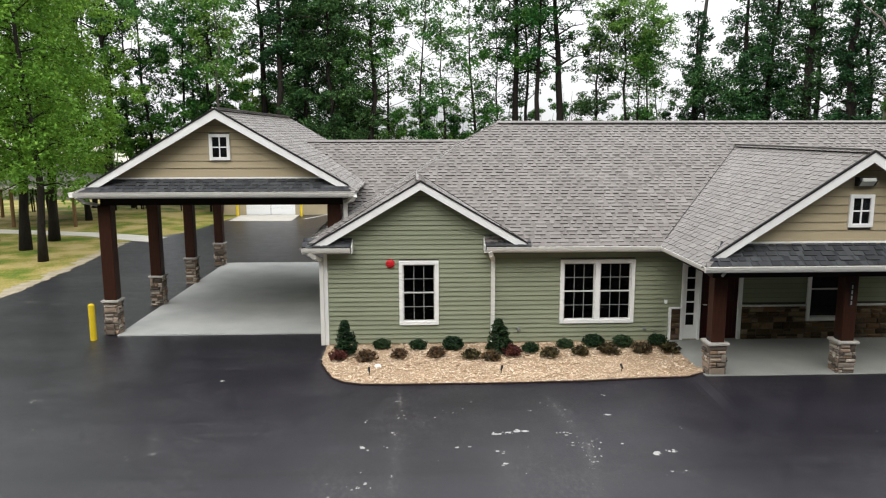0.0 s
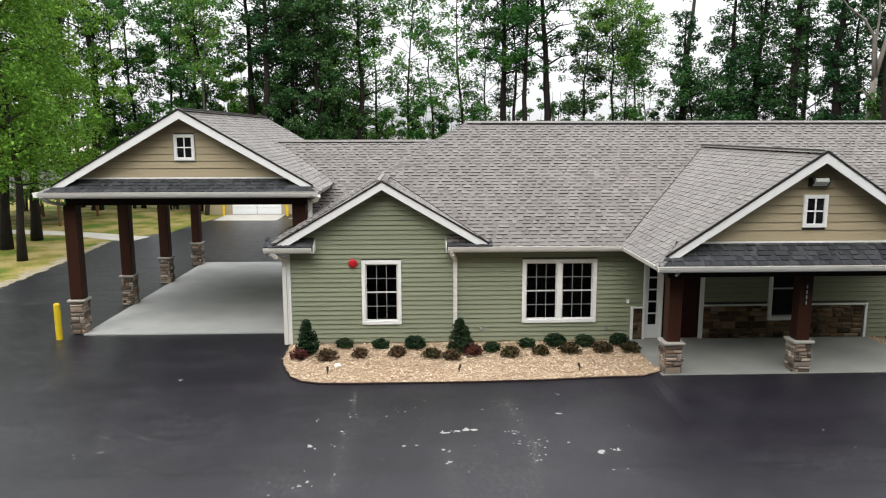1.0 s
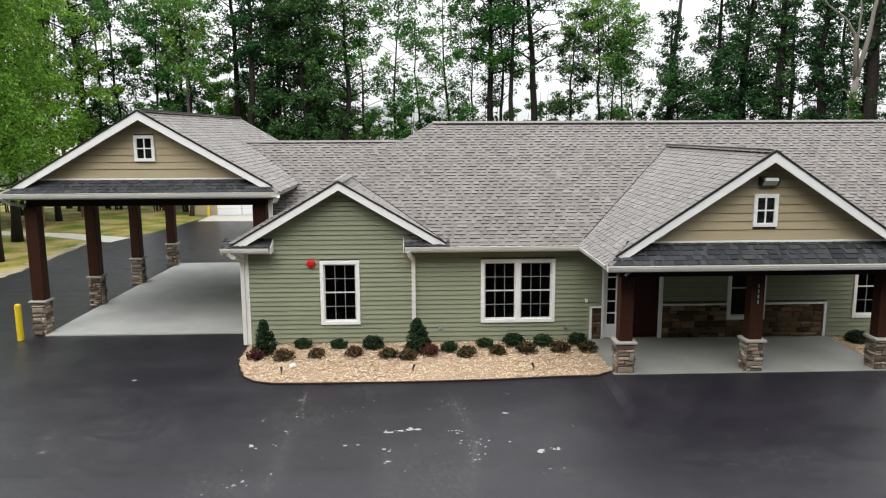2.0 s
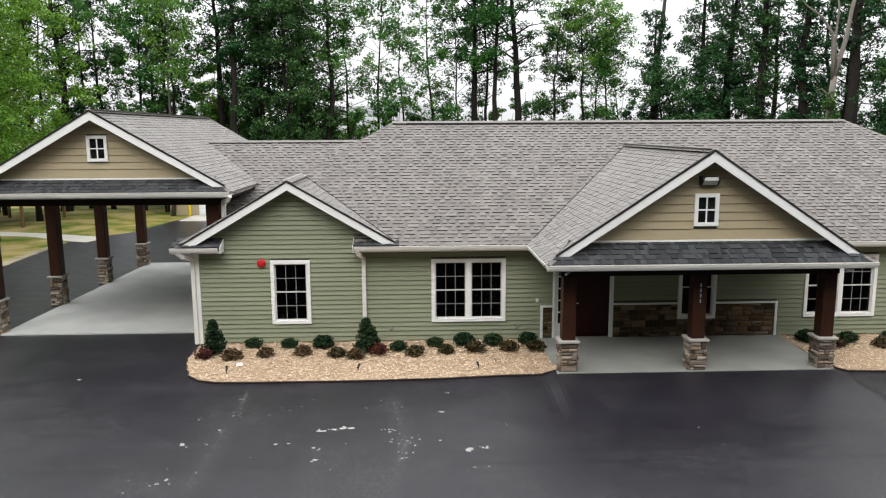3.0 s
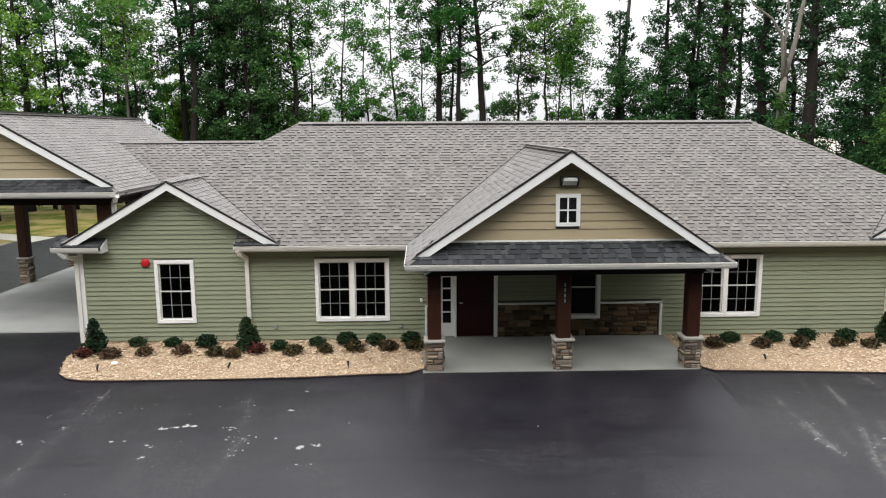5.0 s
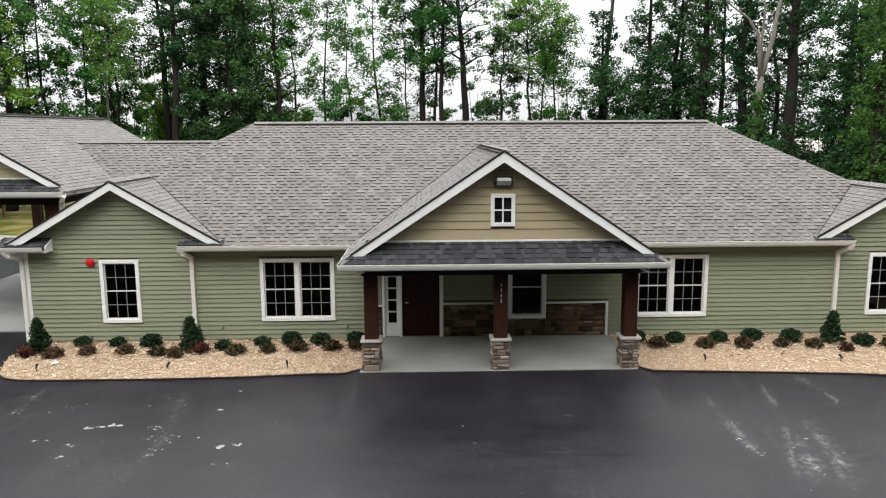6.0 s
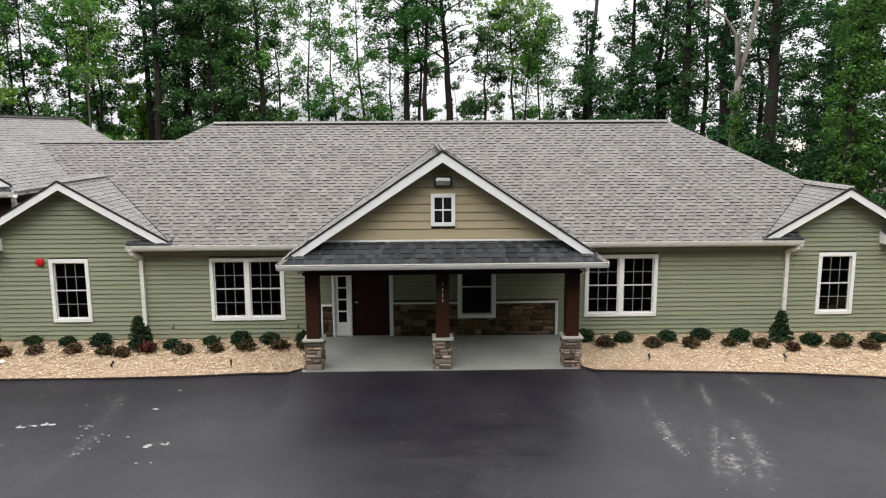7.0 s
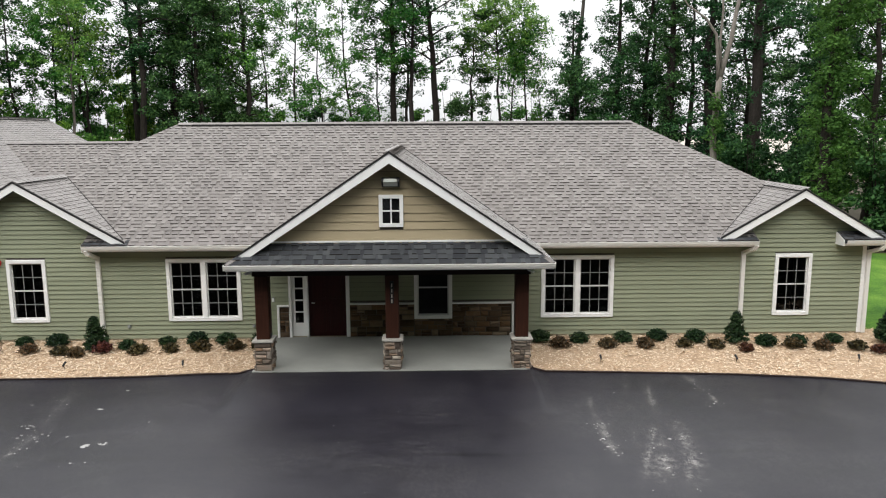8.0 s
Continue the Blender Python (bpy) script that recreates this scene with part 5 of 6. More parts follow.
tube(bm, [(-1.30, WY - 0.045, 2.18), (-1.30, WY - 0.075, 2.18), (-1.30, WY - 0.10, 2.18), (-1.30, WY - 0.112, 2.18)], [0.115, 0.11, 0.075, 0.03], 20)
part("gong", bm, M_RED, bell, smooth=False)

# wall light in the porch gable
lamp = thing("wall_light", (9.30, 14.30, 4.43), "black wall-pack light with pale lens in the gable", "wall light")
bm = bmesh.new()
prism(bm, [(9.10, 14.31, 4.54), (9.10, 14.13, 4.52), (9.10, 14.10, 4.46), (9.10, 14.22, 4.33), (9.10, 14.31, 4.33)], (0.40, 0, 0))
part("housing", bm, M_BLACK, lamp)
bm = bmesh.new()
prism(bm, [(9.14, 14.095, 4.475), (9.14, 14.095, 4.455), (9.14, 14.20, 4.345), (9.14, 14.225, 4.36)], (0.32, 0, 0))
part("lens", bm, M_LENS, lamp)
bm = bmesh.new()
box(bm, 9.15, 9.45, 14.085, 14.13, 4.44, 4.52, 0.01)
part("lens", bm, M_LENS, lamp)

# number plate strip on the middle post, as plain bars
sign = thing("post_sign", (9.28, 14.34, 1.9), "vertical strip of pale plain bars on the post", "sign")
bm = bmesh.new()
box(bm, 9.235, 9.325, 14.338, 14.352, 1.60, 2.14)
part("plate", bm, M_BLACK, sign)
for k in range(4):
    bm = bmesh.new()
    z = 2.04 - k * 0.125
    box(bm, 9.266, 9.294, 14.330, 14.340, z - 0.042, z + 0.042)
    part("bar", bm, M_CAP, sign)


# security cameras under the porch eave
def eave_camera(x, s):
    e = thing("security_camera", (x, 13.92, porch_ez - 0.15), "small white security camera under the porch eave", "security camera", "porch cameras")
    bm = bmesh.new()
    tube(bm, [(x, 13.92, porch_ez - 0.14), (x, 13.92, porch_ez - 0.19)], 0.025, 8)
    part("mount", bm, M_WHITE, e)
    bm = bmesh.new()
    tube(bm, [(x + s * 0.05, 13.95, porch_ez - 0.19), (x - s * 0.06, 13.83, porch_ez - 0.225)], 0.03, 8)
    part("body", bm, M_WHITE, e)


eave_camera(6.1, 1)
eave_camera(12.45, -1)


# hose taps and sockets low on the wall
def wall_box(name, x, z, w, h, label, category, material):
    bm = bmesh.new()
    box(bm, x - w / 2, x + w / 2, WY - 0.07, WY - 0.01, z - h / 2, z + h / 2, 0.008)
    solo(name, bm, material, label, category)


wall_box("hose_tap_box", 2.05, 0.40, 0.08, 0.09, "small grey hose tap box on the siding", "hose tap", M_MUNTIN)
wall_box("socket_box", 5.95, 1.10, 0.07, 0.11, "small white switch box beside the entrance", "switch box", M_WHITE)
wall_box("vent_cap", 5.4, 0.38, 0.07, 0.07, "small grey vent cap on the siding", "vent cap", M_MUNTIN)


# yellow bollards
def bollard(x, y, h=1.0):
    e = thing("bollard", (x, y, 0), "yellow plastic-sleeved steel bollard on asphalt", "bollard", "yellow bollards")
    bm = bmesh.new()
    tube(bm, [(x, y, -0.05), (x, y, h - 0.06), (x, y, h - 0.02), (x, y, h)], [0.085, 0.085, 0.07, 0.03], 16)
    part("sleeve", bm, M_YELLOW, e, smooth=False)
    bm = bmesh.new()
    tube(bm, [(x, y, h * 0.93), (x, y, h * 0.95)], 0.088, 16)
    part("band", bm, M_YELLOW, e)


bollard(-9.36, 17.88)
bollard(-12.55, 47.4, 1.3)
bollard(-8.25, 47.0, 1.3)

# white paint and mortar spatter on the asphalt
def spatter(clusters, seed):
    rng = random.Random(seed)
    verts, faces = [], []
    for x, y, sx, sy, n, big in clusters:
        for i in range(n):
            cx, cy = x + rng.gauss(0, sx), y + rng.gauss(0, sy)
            r = big * 0.45 * rng.uniform(0.15, 1.0) ** 1.8
            k, m = len(verts), 9
            el = rng.uniform(0.6, 1.7)
            for j in range(m):
                a = 6.283 * j / m
                q = r * rng.uniform(0.45, 1.3)
                px, py = cx + math.cos(a) * q * el, cy + math.sin(a) * q
                verts.append((px, py, ramp_up(px, py) + 0.004 + i * 0.00001))
            faces.append(tuple(range(k, k + m)))
    tagged(new("paint_spatter", from_arrays("paint_spatter", verts, faces, M_SPOT)), "white dried paint spots on the asphalt", "paint spots", kind="stuff")


spatter([(1.01, 11.68, 0.09, 0.03, 9, 0.14),
         (1.37, 11.77, 0.1, 0.025, 10, 0.14),
         (0.86, 11.66, 0.06, 0.03, 3, 0.1),
         (3.71, 10.73, 0.045, 0.022, 6, 0.17),
         (4.02, 10.83, 0.07, 0.05, 14, 0.11),
         (3.88, 10.04, 0.08, 0.08, 5, 0.09),
         (1.2, 12.32, 0.06, 0.02, 3, 0.09),
         (0.87, 10.92, 0.06, 0.03, 4, 0.1),
         (0.9, 10.45, 0.04, 0.02, 2, 0.09),
         (2.22, 11.64, 0.12, 0.05, 6, 0.09),
         (2.49, 11.18, 0.16, 0.16, 30, 0.055),
         (2.52, 10.66, 0.07, 0.1, 10, 0.08),
         (2.38, 10.27, 0.05, 0.03, 3, 0.1),
         (2.37, 9.53, 0.06, 0.03, 3, 0.1),
         (2.09, 12.73, 0.2, 0.2, 14, 0.05),
         (3.37, 13.44, 0.05, 0.03, 3, 0.1),
         (3.3, 12.49, 0.05, 0.04, 3, 0.09),
         (3.15, 11.15, 0.05, 0.03, 2, 0.08),
         (2.46, 12.17, 0.15, 0.08, 6, 0.07),
         (-1.01, 13.4, 0.06, 0.12, 9, 0.09),
         (-0.98, 12.56, 0.06, 0.15, 9, 0.06),
         (-1.07, 11.75, 0.05, 0.04, 5, 0.13),
         (-1.71, 11.21, 0.04, 0.02, 2, 0.14),
         (-1.27, 11.19, 0.09, 0.05, 7, 0.07),
         (-1.06, 10.1, 0.04, 0.02, 2, 0.13),
         (-1.68, 9.74, 0.12, 0.08, 9, 0.08),
         (-1.66, 12.31, 0.05, 0.03, 4, 0.08),
         (-8.01, 12.19, 0.04, 0.02, 2, 0.12),
         (-5.08, 14.64, 0.02, 0.02, 1, 0.1),
         (0.17, 11.1, 0.08, 0.05, 5, 0.07),
         (-0.14, 12.53, 0.3, 0.15, 10, 0.05),
         (-5.73, 10.86, 0.03, 0.02, 2, 0.06),
         (1.01, 11.11, 1.6, 1.2, 50, 0.04),
         (14.73, 10.71, 0.09, 0.02, 5, 0.09),
         (13.49, 11.1, 0.12, 0.35, 30, 0.05),
         (13.51, 10.39, 0.08, 0.1, 10, 0.06),
         (14.33, 10.05, 0.3, 0.6, 40, 0.045),
         (16.22, 13.18, 0.1, 0.25, 18, 0.05),
         (16.21, 12.32, 0.15, 0.15, 10, 0.05),
         (14.21, 13.0, 0.05, 0.03, 2, 0.08),
         (8.26, 11.52, 0.02, 0.02, 1, 0.08),
         (12.54, 12.81, 0.02, 0.02, 1, 0.07),
         (8.94, 10.36, 2.5, 1.5, 16, 0.035),
         (-5.91, 13.15, 2.2, 1.3, 14, 0.04)], 5)

# ---- garage beyond the portico ----
garage = thing("garage", (-9.5, 51, 0), "tan garage with white double doors beyond the driveway", "garage")
bm = bmesh.new()
wall_boxes(bm, -14.0, -5.0, 0, 2.9, 47.9, 48.1, [(-12.1, -8.8, 0.0, 2.3)])
box(bm, -14.0, -13.8, 48.1, 54, 0, 2.9)
box(bm, -5.2, -5.0, 48.1, 54, 0, 2.9)
box(bm, -13.8, -5.2, 53.8, 54, 0, 2.9)
part("wall", bm, M_TAN, garage)
for xa, xb in ((-12.09, -10.47), (-10.43, -8.81)):
    bm = bmesh.new()
    for k in range(5):
        box(bm, xa, xb, 47.95, 48.0, 0.01 + k * 0.455, 0.01 + (k + 1) * 0.455 - 0.012)
    part("door", bm, M_GARAGE, garage, "white garage door")
bm = bmesh.new()
prism(bm, [(-14.4, 47.4, 2.85), (-14.4, 54.5, 2.85), (-14.4, 51, 4.6)], (9.8, 0, 0))
part("roof", bm, M_SHINGLE, garage)

# ---- picnic shelter by the path ----
shelter = thing("shelter", (-24, 44, 0), "open timber shelter with grey shingle roof on the lawn", "shelter")
for x in (-20.9, -24.5, -28.0):
    for y in (42.3, 47.5):
        bm = bmesh.new()
        box(bm, x - 0.08, x + 0.08, y - 0.08, y + 0.08, -0.02, 2.5, 0.01)
        part("post", bm, M_TIMBER, shelter)
sh = [Slope((-28.6, 41.8, 2.45), (1, 0, 0), (0, 3.1, 1.3), [(0, 0), (8.4, 0), (5.3, 3.36), (0, 3.36)]),
      Slope((-20.2, 48.0, 2.45), (-1, 0, 0), (0, -3.1, 1.3), [(0, 0), (8.4, 0), (8.4, 3.36), (3.1, 3.36)]),
      Slope((-20.2, 41.8, 2.45), (0, 1, 0), (-3.1, 0, 1.3), [(0, 0), (6.2, 0), (3.1, 3.36)])]
bm = bmesh.new()
for s in sh:
    s.deck(bm, 0.08)
part("roof", bm, M_SHINGLE, shelter)
bm = bmesh.new()
box(bm, -28.6, -20.2, 41.78, 41.82, 2.28, 2.44)
box(bm, -20.22, -20.18, 41.82, 48, 2.28, 2.44)
part("fascia", bm, M_WHITE, shelter)

# ---- far grey-roofed house seen between the trunks ----
far = thing("far_house", (-3, 96, 0), "distant pale house with a grey roof beyond the wood", "house")
bm = bmesh.new()
box(bm, -9, 6, 96, 106, 0, 5.4)
part("wall", bm, M_GARAGE, far)
bm = bmesh.new()
prism(bm, [(-9.6, 95.3, 5.3), (-9.6, 106.7, 5.3), (-9.6, 101, 9.0)], (16.2, 0, 0))
part("roof", bm, M_MUNTIN, far)

# ---- trees ----
def foliage(name, clumps, leaves, size, material, rng, parent, up=0.75):
    """Leaves shared out over flattened clumps (place, radius) by their size."""
    cs = np.array([c for c, _ in clumps])
    q = np.array([r for _, r in clumps])
    leaves = int(leaves * 1.3)
    idx = rng.choice(len(cs), leaves, p=q ** 1.6 / (q ** 1.6).sum())
    v, f = leaf_cloud(cs[idx], np.stack([q, q, q * 0.72], 1)[idx], leaves, size, rng, up)
    return hang(name, array_mesh(name, v, f, material), parent)


def tree(kind, label, at, height, radius, first, spread, leaves, material, seed, size=0.10, bark=None, limbs=24, clump=0.8,
         lean=0.0, droop=0.0, patchy=0.0, shape="round", bare=0.0):
    """A tree: crooked tapered trunk with a flared foot, forked limbs with twigs, and leaves in uneven clumps with gaps."""
    e = thing(kind, (*at, -0.05), label, "tree", "woodland trees")
    ox, oy = at
    rng = np.random.default_rng(seed)
    bm = bmesh.new()
    n = 10
    sway = np.cumsum(rng.normal(size=(n, 2)) * height * 0.007, 0)
    sway -= sway[0]
    path = [(ox + lean * height * (i / (n - 1)) ** 1.3 + sway[i, 0], oy + sway[i, 1], height * 0.97 * i / (n - 1) - 0.15) for i in range(n)]
    rad = [radius * (1.4 if i == 0 else 1.0) * (1 - 0.84 * (i / (n - 1)) ** 1.2) for i in range(n)]
    tube(bm, path, rad, 9)

    def on_trunk(z):
        t = min(max((z + 0.15) / (height * 0.97), 0), 0.999) * (n - 1)
        i = int(t)
        return Vector(path[i]).lerp(Vector(path[i + 1]), t - i)

    clumps = []
    shift = Vector((seed * 7.3, seed * 3.1, seed * 1.7))
    for k in range(limbs):
        f = (k + rng.uniform(0, 1)) / limbs
        s = on_trunk(height * (first + (0.97 - first) * f))
        a = k * 2.4 + rng.uniform(-0.6, 0.6)
        girth = {"round": 0.55 + 0.75 * math.sin(math.pi * min(1.0, 0.15 + f * 0.8)), "cone": 1.1 - 0.75 * f, "column": 1.0, "top": 0.35 + 0.9 * f * (1.25 - f) * 2}[shape]
        ln = spread * girth * rng.uniform(0.5, 1.1)
        rise = rng.uniform(0.0, 0.5) - droop
        way = Vector((math.cos(a), math.sin(a), 0))
        mid = s + way * ln * 0.5 + Vector((0, 0, ln * (rise * 0.5 + 0.1)))
        end = s + Vector((math.cos(a + 0.25), math.sin(a + 0.25), rise - droop * 0.5)) * ln
        r0 = max(0.016, radius * 0.28 * (1 - 0.6 * f))
        tube(bm, [s, mid, end], [r0, r0 * 0.62, r0 * 0.22], 5)
        leafless = rng.random() < bare
        for j in range(5):
            t = rng.uniform(0.35, 1.0)
            root = s.lerp(mid, t * 2) if t < 0.5 else mid.lerp(end, t * 2 - 1)
            c = root + Vector((rng.normal() * 0.22, rng.normal() * 0.22, rng.uniform(-0.05, 0.22))) * ln
            if j < 3:
                tube(bm, [root, root.lerp(c, 0.5) + Vector((0, 0, 0.08)), c], [r0 * 0.32, r0 * 0.2, 0.006], 3)
            if leafless or noise.noise(c * 0.42 + shift) < patchy - 0.5:
                continue
            for d in range(2):
                w = clump * rng.uniform(0.28, 0.78)
                clumps.append((tuple(c + Vector(rng.normal(size=3).tolist()) * clump * 0.38), w))
        if not leafless:
            clumps.append((tuple(end), clump * 0.55))
    part("trunk", bm, bark or M_BARK, e, smooth=True)
    if leaves:
        foliage("crown", clumps, leaves, size, material, rng, e)
    return e


def bush(kind, label, at, height, width, leaves, material, seed, size=0.11):
    """Woodland undergrowth: thin stems and leafy clumps from the ground up."""
    e = thing(kind, (*at, -0.05), label, "undergrowth", "woodland undergrowth")
    rng = np.random.default_rng(seed)
    o = Vector((at[0], at[1], -0.1))
    bm = bmesh.new()
    clumps = []
    for k in range(8):
        a, r = k * 0.8 + rng.uniform(0, 0.5), rng.uniform(0.1, 0.5) * width
        top = Vector((math.cos(a) * r, math.sin(a) * r, height * rng.uniform(0.55, 1.0)))
        tube(bm, [o + Vector((math.cos(a) * r * 0.3, math.sin(a) * r * 0.3, 0)), o + top * 0.5, o + top], [0.05, 0.035, 0.01], 5)
        for j in range(7):
            c = o + top * rng.uniform(0.15, 1.0) + Vector((rng.normal() * width * 0.17, rng.normal() * width * 0.17, 0.1))
            clumps.append((tuple(c), width * rng.uniform(0.08, 0.22)))
    part("stems", bm, M_BARK, e)
    foliage("foliage", clumps, leaves, size, material, rng, e)
    return e


PINE = "tall straight dark pine with tufted dark green crown"
OAK = "tall dark-trunked broadleaf tree with open green crown"
SLIM = "slender young woodland tree with sparse green leaves"
DENSE = "dense dark green tree at the edge of the wood"
IVY = "tall dark trunk thick with clinging ivy"

# the wood behind the portico
tree("pine_tree", PINE, (-22.6, 51.5), 19, 0.33, 0.36, 2.6, 6500, M_DARKLEAF, 101, patchy=0.42, limbs=26)
tree("slim_tree", SLIM, (-21.7, 53.4), 17, 0.13, 0.25, 2.2, 5000, M_DARKLEAF, 102, patchy=0.40)
tree("slim_tree", SLIM, (-19.8, 52.8), 17, 0.15, 0.25, 2.4, 5500, M_LEAF, 103, patchy=0.40)
tree("slim_tree", SLIM, (-17.9, 54.0), 16, 0.14, 0.22, 2.4, 5500, M_LEAF, 104, patchy=0.38)
tree("slim_tree", SLIM, (-18.6, 57.5), 17, 0.16, 0.3, 2.8, 6000, M_DARKLEAF, 105, patchy=0.35)
tree("maple_tree", "leafy green tree with crown close to the ground", (-16.1, 54.6), 17, 0.18, 0.3, 3.0, 8500, M_LEAF, 106, patchy=0.35)
tree("slim_tree", SLIM, (-14.4, 52.6), 16, 0.15, 0.55, 1.9, 4200, M_LEAF, 107, patchy=0.3, lean=-0.06)
tree("grey_tree", "slender pale-barked tree with few leaves", (-13.8, 47.8), 15, 0.13, 0.55, 1.5, 1500, M_LEAF, 108, bark=M_GREYBARK, limbs=16, patchy=0.35)
tree("pine_tree", PINE, (-11.9, 54.2), 20, 0.30, 0.55, 2.2, 3500, M_DARKLEAF, 109, bare=0.55, patchy=0.4, shape="cone")
tree("pine_tree", PINE, (-10.4, 51.3), 21, 0.30, 0.45, 2.1, 5000, M_DARKLEAF, 110, patchy=0.36, bare=0.4)
for i, (x, y) in enumerate(((-9.6, 55.4), (-8.3, 52.8), (-7.1, 53.2), (-6.2, 56.4))):
    tree("holly_tree", DENSE, (x, y), 18 + i % 2, 0.24, 0.14, 2.7, 12500, M_DARKLEAF, 111 + i, patchy=0.24, limbs=36, clump=0.95)
for i, (x, y) in enumerate(((-8.8, 59.5), (-6.4, 61.0))):
    tree("holly_tree", DENSE, (x, y), 16, 0.22, 0.08, 2.6, 7500, M_DARKLEAF, 190 + i, size=0.12, patchy=0.24, limbs=34, clump=1.1)
# the thin open wood behind the hip roof
tree("oak_tree", OAK, (-4.4, 56.0), 19, 0.28, 0.30, 2.7, 6200, M_LEAF, 121, patchy=0.42, limbs=30)
tree("slim_tree", SLIM, (-2.6, 57.5), 16, 0.13, 0.2, 2.4, 4000, M_LEAF, 122, patchy=0.44)
tree("slim_tree", SLIM, (-0.4, 55.9), 17, 0.13, 0.2, 2.5, 4600, M_LEAF, 123, patchy=0.42)
tree("slim_tree", SLIM, (1.9, 57.0), 16, 0.11, 0.24, 2.5, 4200, M_LEAF, 124, patchy=0.44)
tree("slim_tree", SLIM, (4.3, 57.0), 17, 0.14, 0.24, 2.7, 5200, M_LEAF, 125, patchy=0.40)
tree("slim_tree", SLIM, (5.9, 59.0), 16, 0.11, 0.2, 2.2, 4000, M_DARKLEAF, 126, patchy=0.42)
tree("oak_tree", OAK, (7.4, 57.6), 20, 0.34, 0.50, 3.0, 7000, M_LEAF, 127, patchy=0.25, bare=0.15)
tree("slim_tree", SLIM, (8.2, 58.4), 17, 0.18, 0.45, 2.0, 3500, M_DARKLEAF, 128, patchy=0.35)
tree("oak_tree", OAK, (8.9, 56.0), 19, 0.26, 0.52, 2.8, 6500, M_LEAF, 129, patchy=0.25, bare=0.1)
tree("pine_tree", PINE, (10.9, 56.4), 22, 0.35, 0.48, 3.0, 4500, M_DARKLEAF, 130, patchy=0.4, bare=0.3)
tree("slim_tree", SLIM, (13.5, 56.2), 14.5, 0.16, 0.24, 1.8, 7000, M_DARKLEAF, 131, patchy=0.2, clump=0.75)
tree("maple_tree", "broadleaf tree with a full rounded crown on thin stems", (15.9, 56.0), 16.5, 0.15, 0.60, 3.1, 8500, M_LEAF, 132, patchy=0.1, limbs=30, clump=0.85)
tree("slim_tree", SLIM, (16.6, 55.6), 13, 0.10, 0.5, 1.3, 1800, M_LEAF, 133, patchy=0.3)
tree("maple_tree", "broadleaf tree with a full rounded crown on thin stems", (18.3, 57.8), 14.5, 0.12, 0.58, 2.1, 4200, M_LEAF, 134, patchy=0.2)
tree("slim_tree", SLIM, (19.4, 60.0), 12, 0.08, 0.3, 1.0, 900, M_LEAF, 135, patchy=0.4)
# the ivy-grown trunks and dark wood at the end of the building
tree("grey_tree", "tall pale-barked pine bare up to its crown", (22.4, 58.4), 22, 0.33, 0.72, 2.6, 3500, M_DARKLEAF, 141, bark=M_GREYBARK, patchy=0.35)
tree("ivy_clad_tree", IVY, (21.7, 57.0), 15, 0.28, 0.06, 0.9, 6000, M_DARKLEAF, 142, limbs=50, clump=0.5, shape="column")
tree("holly_tree", DENSE, (22.0, 54.5), 10.4, 0.16, 0.1, 2.4, 7500, M_DARKLEAF, 143, patchy=0.2, limbs=30)
tree("holly_tree", DENSE, (24.4, 54.0), 10.8, 0.16, 0.1, 2.6, 8000, M_DARKLEAF, 144, patchy=0.2, limbs=30)
tree("pine_tree", PINE, (25.4, 56.2), 20, 0.30, 0.35, 3.3, 6500, M_DARKLEAF, 145, patchy=0.36, droop=0.25, shape="cone")
tree("pine_tree", PINE, (27.8, 57.5), 20, 0.28, 0.33, 3.2, 7500, M_DARKLEAF, 146, patchy=0.30, droop=0.2, shape="cone")
tree("ivy_clad_tree", IVY, (27.6, 51.4), 19, 0.45, 0.04, 1.2, 9000, M_DARKLEAF, 147, limbs=60, clump=0.6, shape="column")
tree("ivy_clad_tree", IVY, (29.6, 49.4), 20, 0.40, 0.05, 1.1, 7500, M_DARKLEAF, 148, limbs=56, clump=0.55, shape="column")
tree("holly_tree", DENSE, (30.6, 55.0), 18, 0.26, 0.1, 2.9, 11000, M_DARKLEAF, 149, patchy=0.34, limbs=30)
tree("pine_tree", PINE, (32.4, 47.7), 21, 0.52, 0.45, 2.0, 4500, M_DARKLEAF, 150, patchy=0.3)
tree("holly_tree", DENSE, (34.6, 51.5), 18, 0.28, 0.12, 2.6, 9500, M_DARKLEAF, 151, patchy=0.34, limbs=34)
tree("pine_tree", PINE, (36.0, 47.0), 19, 0.28, 0.3, 2.4, 6500, M_DARKLEAF, 152, patchy=0.40)
tree("ivy_tree", "trunk wrapped in bright green climbing vine leaves", (28.9, 32.2), 16, 0.30, 0.05, 0.85, 9500, M_VINE, 153, size=0.085, limbs=64, clump=0.55, shape="column")
for i, (x, y, h) in enumerate(((31.9, 33.6, 16), (34.4, 36.0, 17), (37.2, 38.5, 17), (33.6, 41.0, 13), (40.5, 35.0, 17))):
    tree("maple_tree", "dark leafy tree with crown close to the ground", (x, y), h, 0.22, 0.10, 2.5, 11000, M_DARKLEAF if i % 2 else M_VINE, 154 + i, patchy=0.28, limbs=34, clump=0.85)

for i, (x, y) in enumerate(((28.9, 59.5), (35.9, 57.0), (42.0, 55.0))):
    tree("holly_tree", DENSE, (x, y), 18, 0.26, 0.08, 2.4, 7500, M_DARKLEAF, 300 + i, size=0.12, patchy=0.26, limbs=34, clump=1.1)

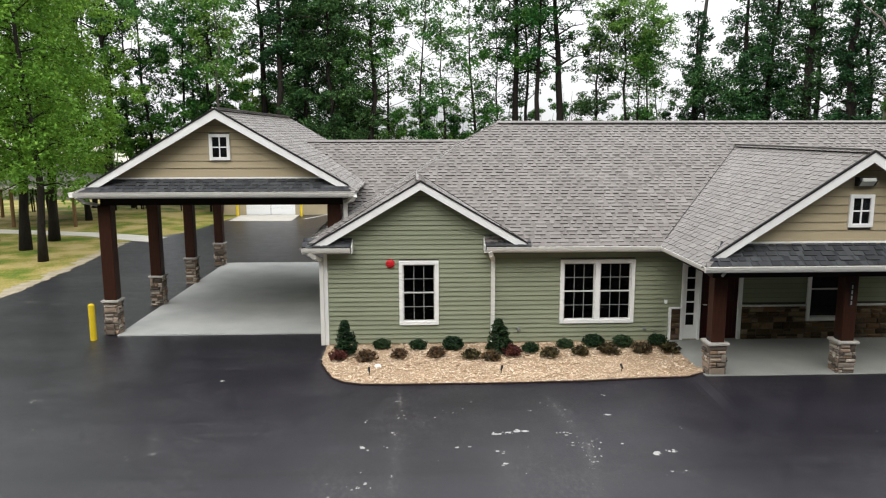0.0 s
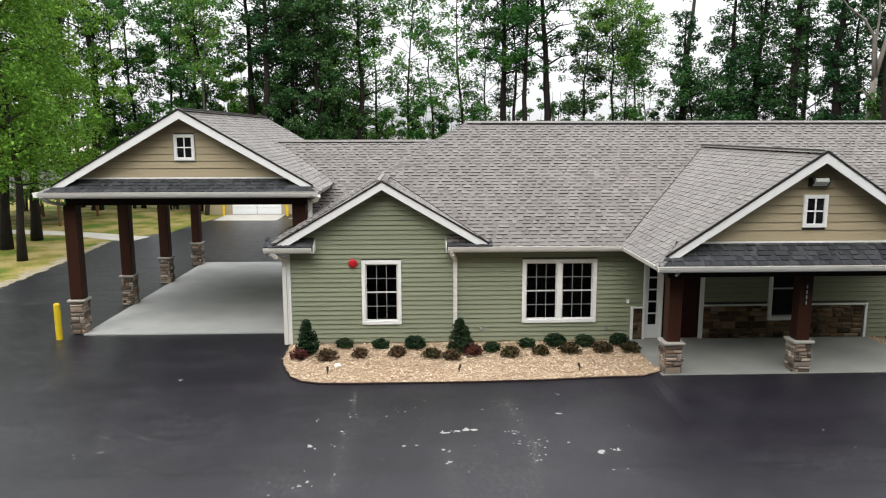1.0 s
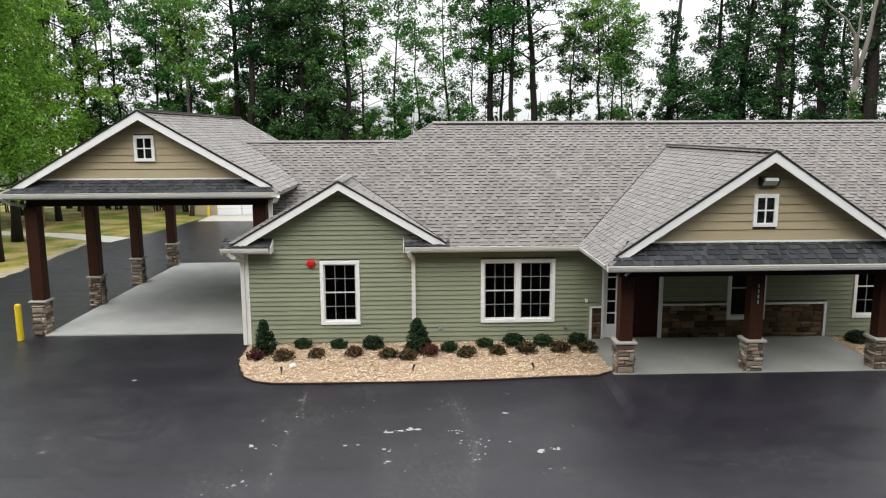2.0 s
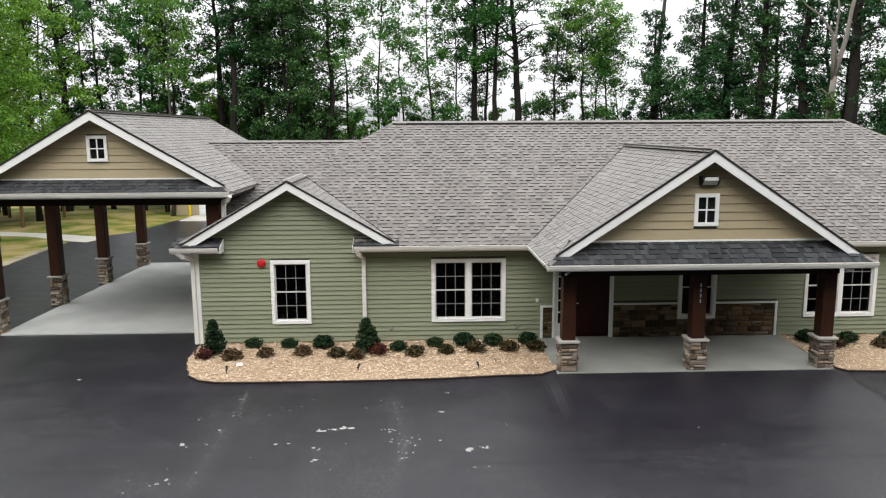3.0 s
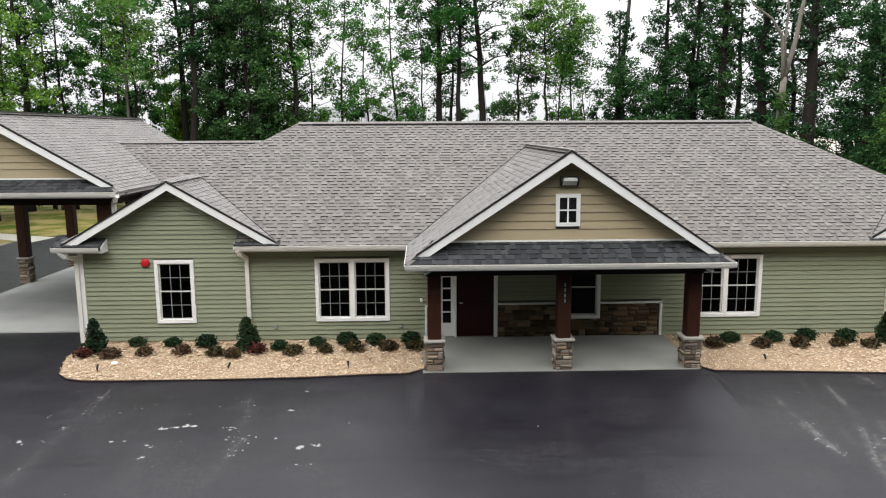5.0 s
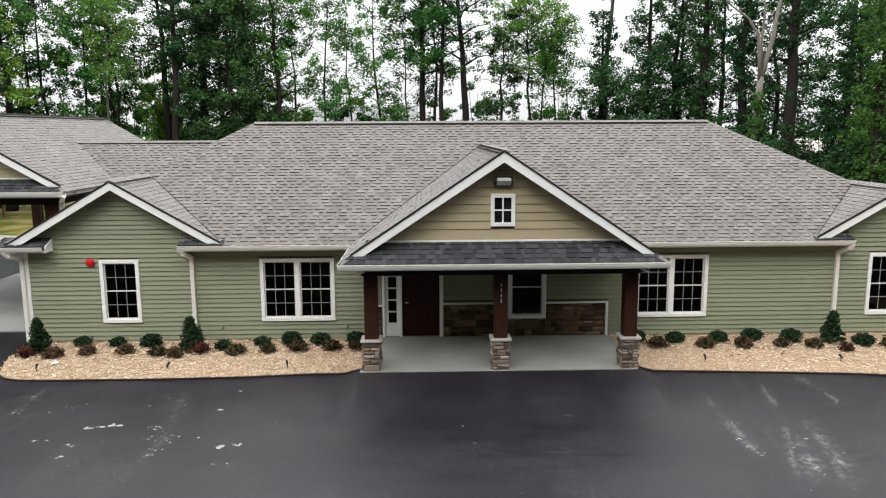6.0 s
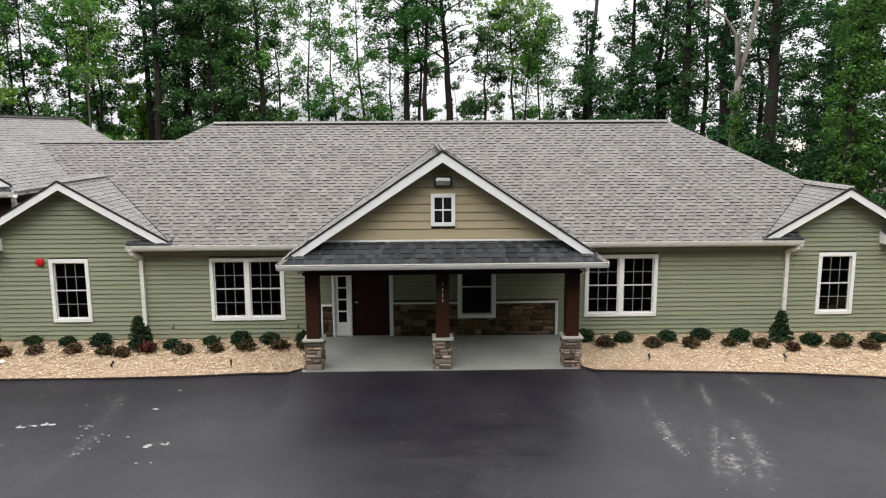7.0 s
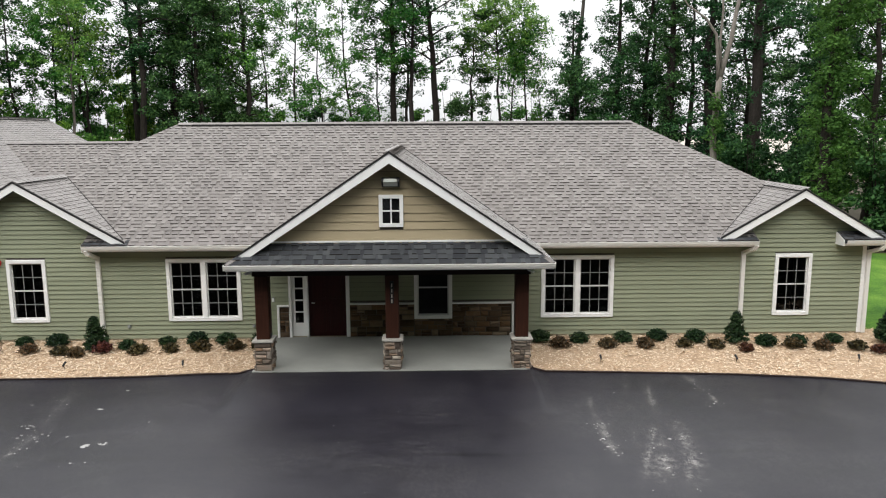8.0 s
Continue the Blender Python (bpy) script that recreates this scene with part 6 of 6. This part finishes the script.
# pale forked tree, nearly bare
e = thing("bare_tree", (27.1, 41.0, -0.05), "pale grey forked nearly leafless tree", "tree", "woodland trees")
bm = bmesh.new()
B = Vector((27.1, 41.0, 0))
tube(bm, [B + Vector(p) for p in ((0, 0, -0.1), (0.1, 0, 2.5), (-0.1, 0, 5.0), (0.05, 0.1, 7.2), (0.15, 0.1, 8.6))], [0.30, 0.21, 0.19, 0.18, 0.17], 9)
tube(bm, [B + Vector(p) for p in ((0.15, 0.1, 8.6), (0.45, 0.2, 9.6), (0.75, 0.2, 10.8), (1.0, 0.3, 12.4), (1.5, 0.4, 14.5), (1.7, 0.5, 16.5))], [0.17, 0.14, 0.13, 0.11, 0.08, 0.03], 8)
tube(bm, [B + Vector(p) for p in ((0.1, 0.1, 8.3), (-0.05, 0, 9.6), (-0.25, -0.1, 11.0), (-0.9, -0.1, 11.9), (-2.0, -0.2, 12.6), (-2.6, -0.2, 13.4))], [0.13, 0.10, 0.085, 0.07, 0.045, 0.015], 7)
tube(bm, [B + Vector(p) for p in ((0.2, 0.1, 9.0), (0.1, 0.2, 10.6), (0.2, 0.2, 12.4), (0.05, 0.3, 14.0))], [0.09, 0.07, 0.055, 0.02], 6)
tube(bm, [B + Vector(p) for p in ((0.05, 0, 13.0), (-0.4, 0, 13.7), (-0.5, 0, 14.4))], [0.035, 0.025, 0.01], 5)
tube(bm, [B + Vector(p) for p in ((0.0, 0, 7.4), (-0.6, 0, 7.9), (-0.9, 0.1, 7.8))], [0.06, 0.04, 0.015], 5)
part("trunk", bm, M_PALEBARK, e, smooth=True)
rng_b = np.random.default_rng(160)
foliage("crown", [((27.1 + rng_b.normal() * 0.25, 40.8, rng_b.uniform(1.5, 7.8)), 0.45) for _ in range(22)], 1500, 0.085, M_VINE, rng_b, e)

# trees on the lawn beside the driveway
for i, (x, y, h, w) in enumerate(((-19.3, 33.6, 17, 3.4), (-16.9, 30.4, 15, 2.4), (-19.4, 36.6, 17, 3.0), (-22.5, 36.6, 17, 3.6), (-27, 40, 17, 3.8))):
    tree("sweetgum_tree", "light green leafy tree on the lawn with dark trunk", (x, y), h, 0.17 if i == 1 else 0.23, 0.20, w, 15000, M_BRIGHTLEAF, 170 + i, size=0.085, limbs=42, clump=1.05,
         patchy=0.10, droop=0.2, lean=-0.03)
for i, (x, y) in enumerate(((-21.5, 45.5), (-25.5, 49), (-31, 43), (-24.6, 53.5))):
    tree("lawn_edge_tree", "yellow-green leafy tree at the edge of the lawn", (x, y), 15, 0.17, 0.12, 2.8, 9000, M_BRIGHTLEAF, 180 + i, limbs=30, patchy=0.25)

# undergrowth
for i, (x, y, h) in enumerate(((-15.2, 56.5, 8.4), (-15.0, 50.5, 7.0), (-17.3, 51.6, 8.0), (-20.6, 52.4, 8.0), (-24, 55, 9.0), (-12.8, 57.5, 8.6), (-13.0, 51.0, 7.6), (-10.8, 59, 9.5), (-27.5, 51, 9), (-13.4, 57.2, 11.5), (-11.6, 57.6, 10.5), (-14.6, 60, 12), (-17.0, 59.5, 11))):
    bush("undergrowth", "sunlit yellow-green undergrowth at the wood's edge", (x, y), h, 3.2, 5000, M_BRIGHTLEAF if i % 2 else M_LEAF, 200 + i)
for i in range(13):
    bush("undergrowth", "mixed green woodland undergrowth", (-6.5 + 2.35 * i, 58 + (i * 3 % 5)), (7.6, 9.4, 8.0, 10.2, 8.4)[i % 5], 2.7, 4200, M_LEAF if i % 3 else M_DARKLEAF, 220 + i)
for i, (x, y, h) in enumerate(((-5.5, 59, 9), (-8.5, 58, 9), (24.5, 60, 9), (27.5, 60.5, 9), (30.5, 60, 10), (31.0, 45.0, 7.0), (28.6, 46.5, 6.6), (33.0, 40, 7.0), (35.0, 44, 8.5),
                               (37.5, 52, 10), (26.4, 50.5, 7.0), (24.0, 51.0, 6.8), (30.8, 36.5, 5.5), (34, 58, 10), (31.2, 31.0, 6.0), (33.4, 32.0, 7.0), (36.0, 33.2, 7.0), (38.5, 34.5, 7.5))):
    bush("undergrowth", "dense dark green woodland undergrowth", (x, y), h, 3.6, 4600, M_DARKLEAF, 240 + i)

# unseen trees added behind and beside the driveway to block low sky light
first_blocker = tree("maple_tree", "added unseen leafy tree that blocks low sky light", (0, 0), 19, 0.25, 0.03, 4.6, 3600, M_LEAF, 260, size=0.4, limbs=24, clump=1.5)
spots = [(-40 + 5.2 * i, -15 - (i * 3 % 4) * 1.5) for i in range(20)] + [(-44, -14 + 7 * i) for i in range(5)] + [(56, -14 + 7 * i) for i in range(6)] + [(-38 + 6.5 * i, -23 - (i * 3 % 4) * 2) for i in range(16)]
for i, (x, y) in enumerate(spots):
    m = pose(x, y, fall(x, y) - 0.05, 0, 0, i * 137 % 360) @ Matrix.Scale(1.05 + 0.3 * (i * 0.618 % 1), 4)
    (copy_thing(first_blocker, pose(0, 0, 0)) if i else first_blocker).matrix_basis = m
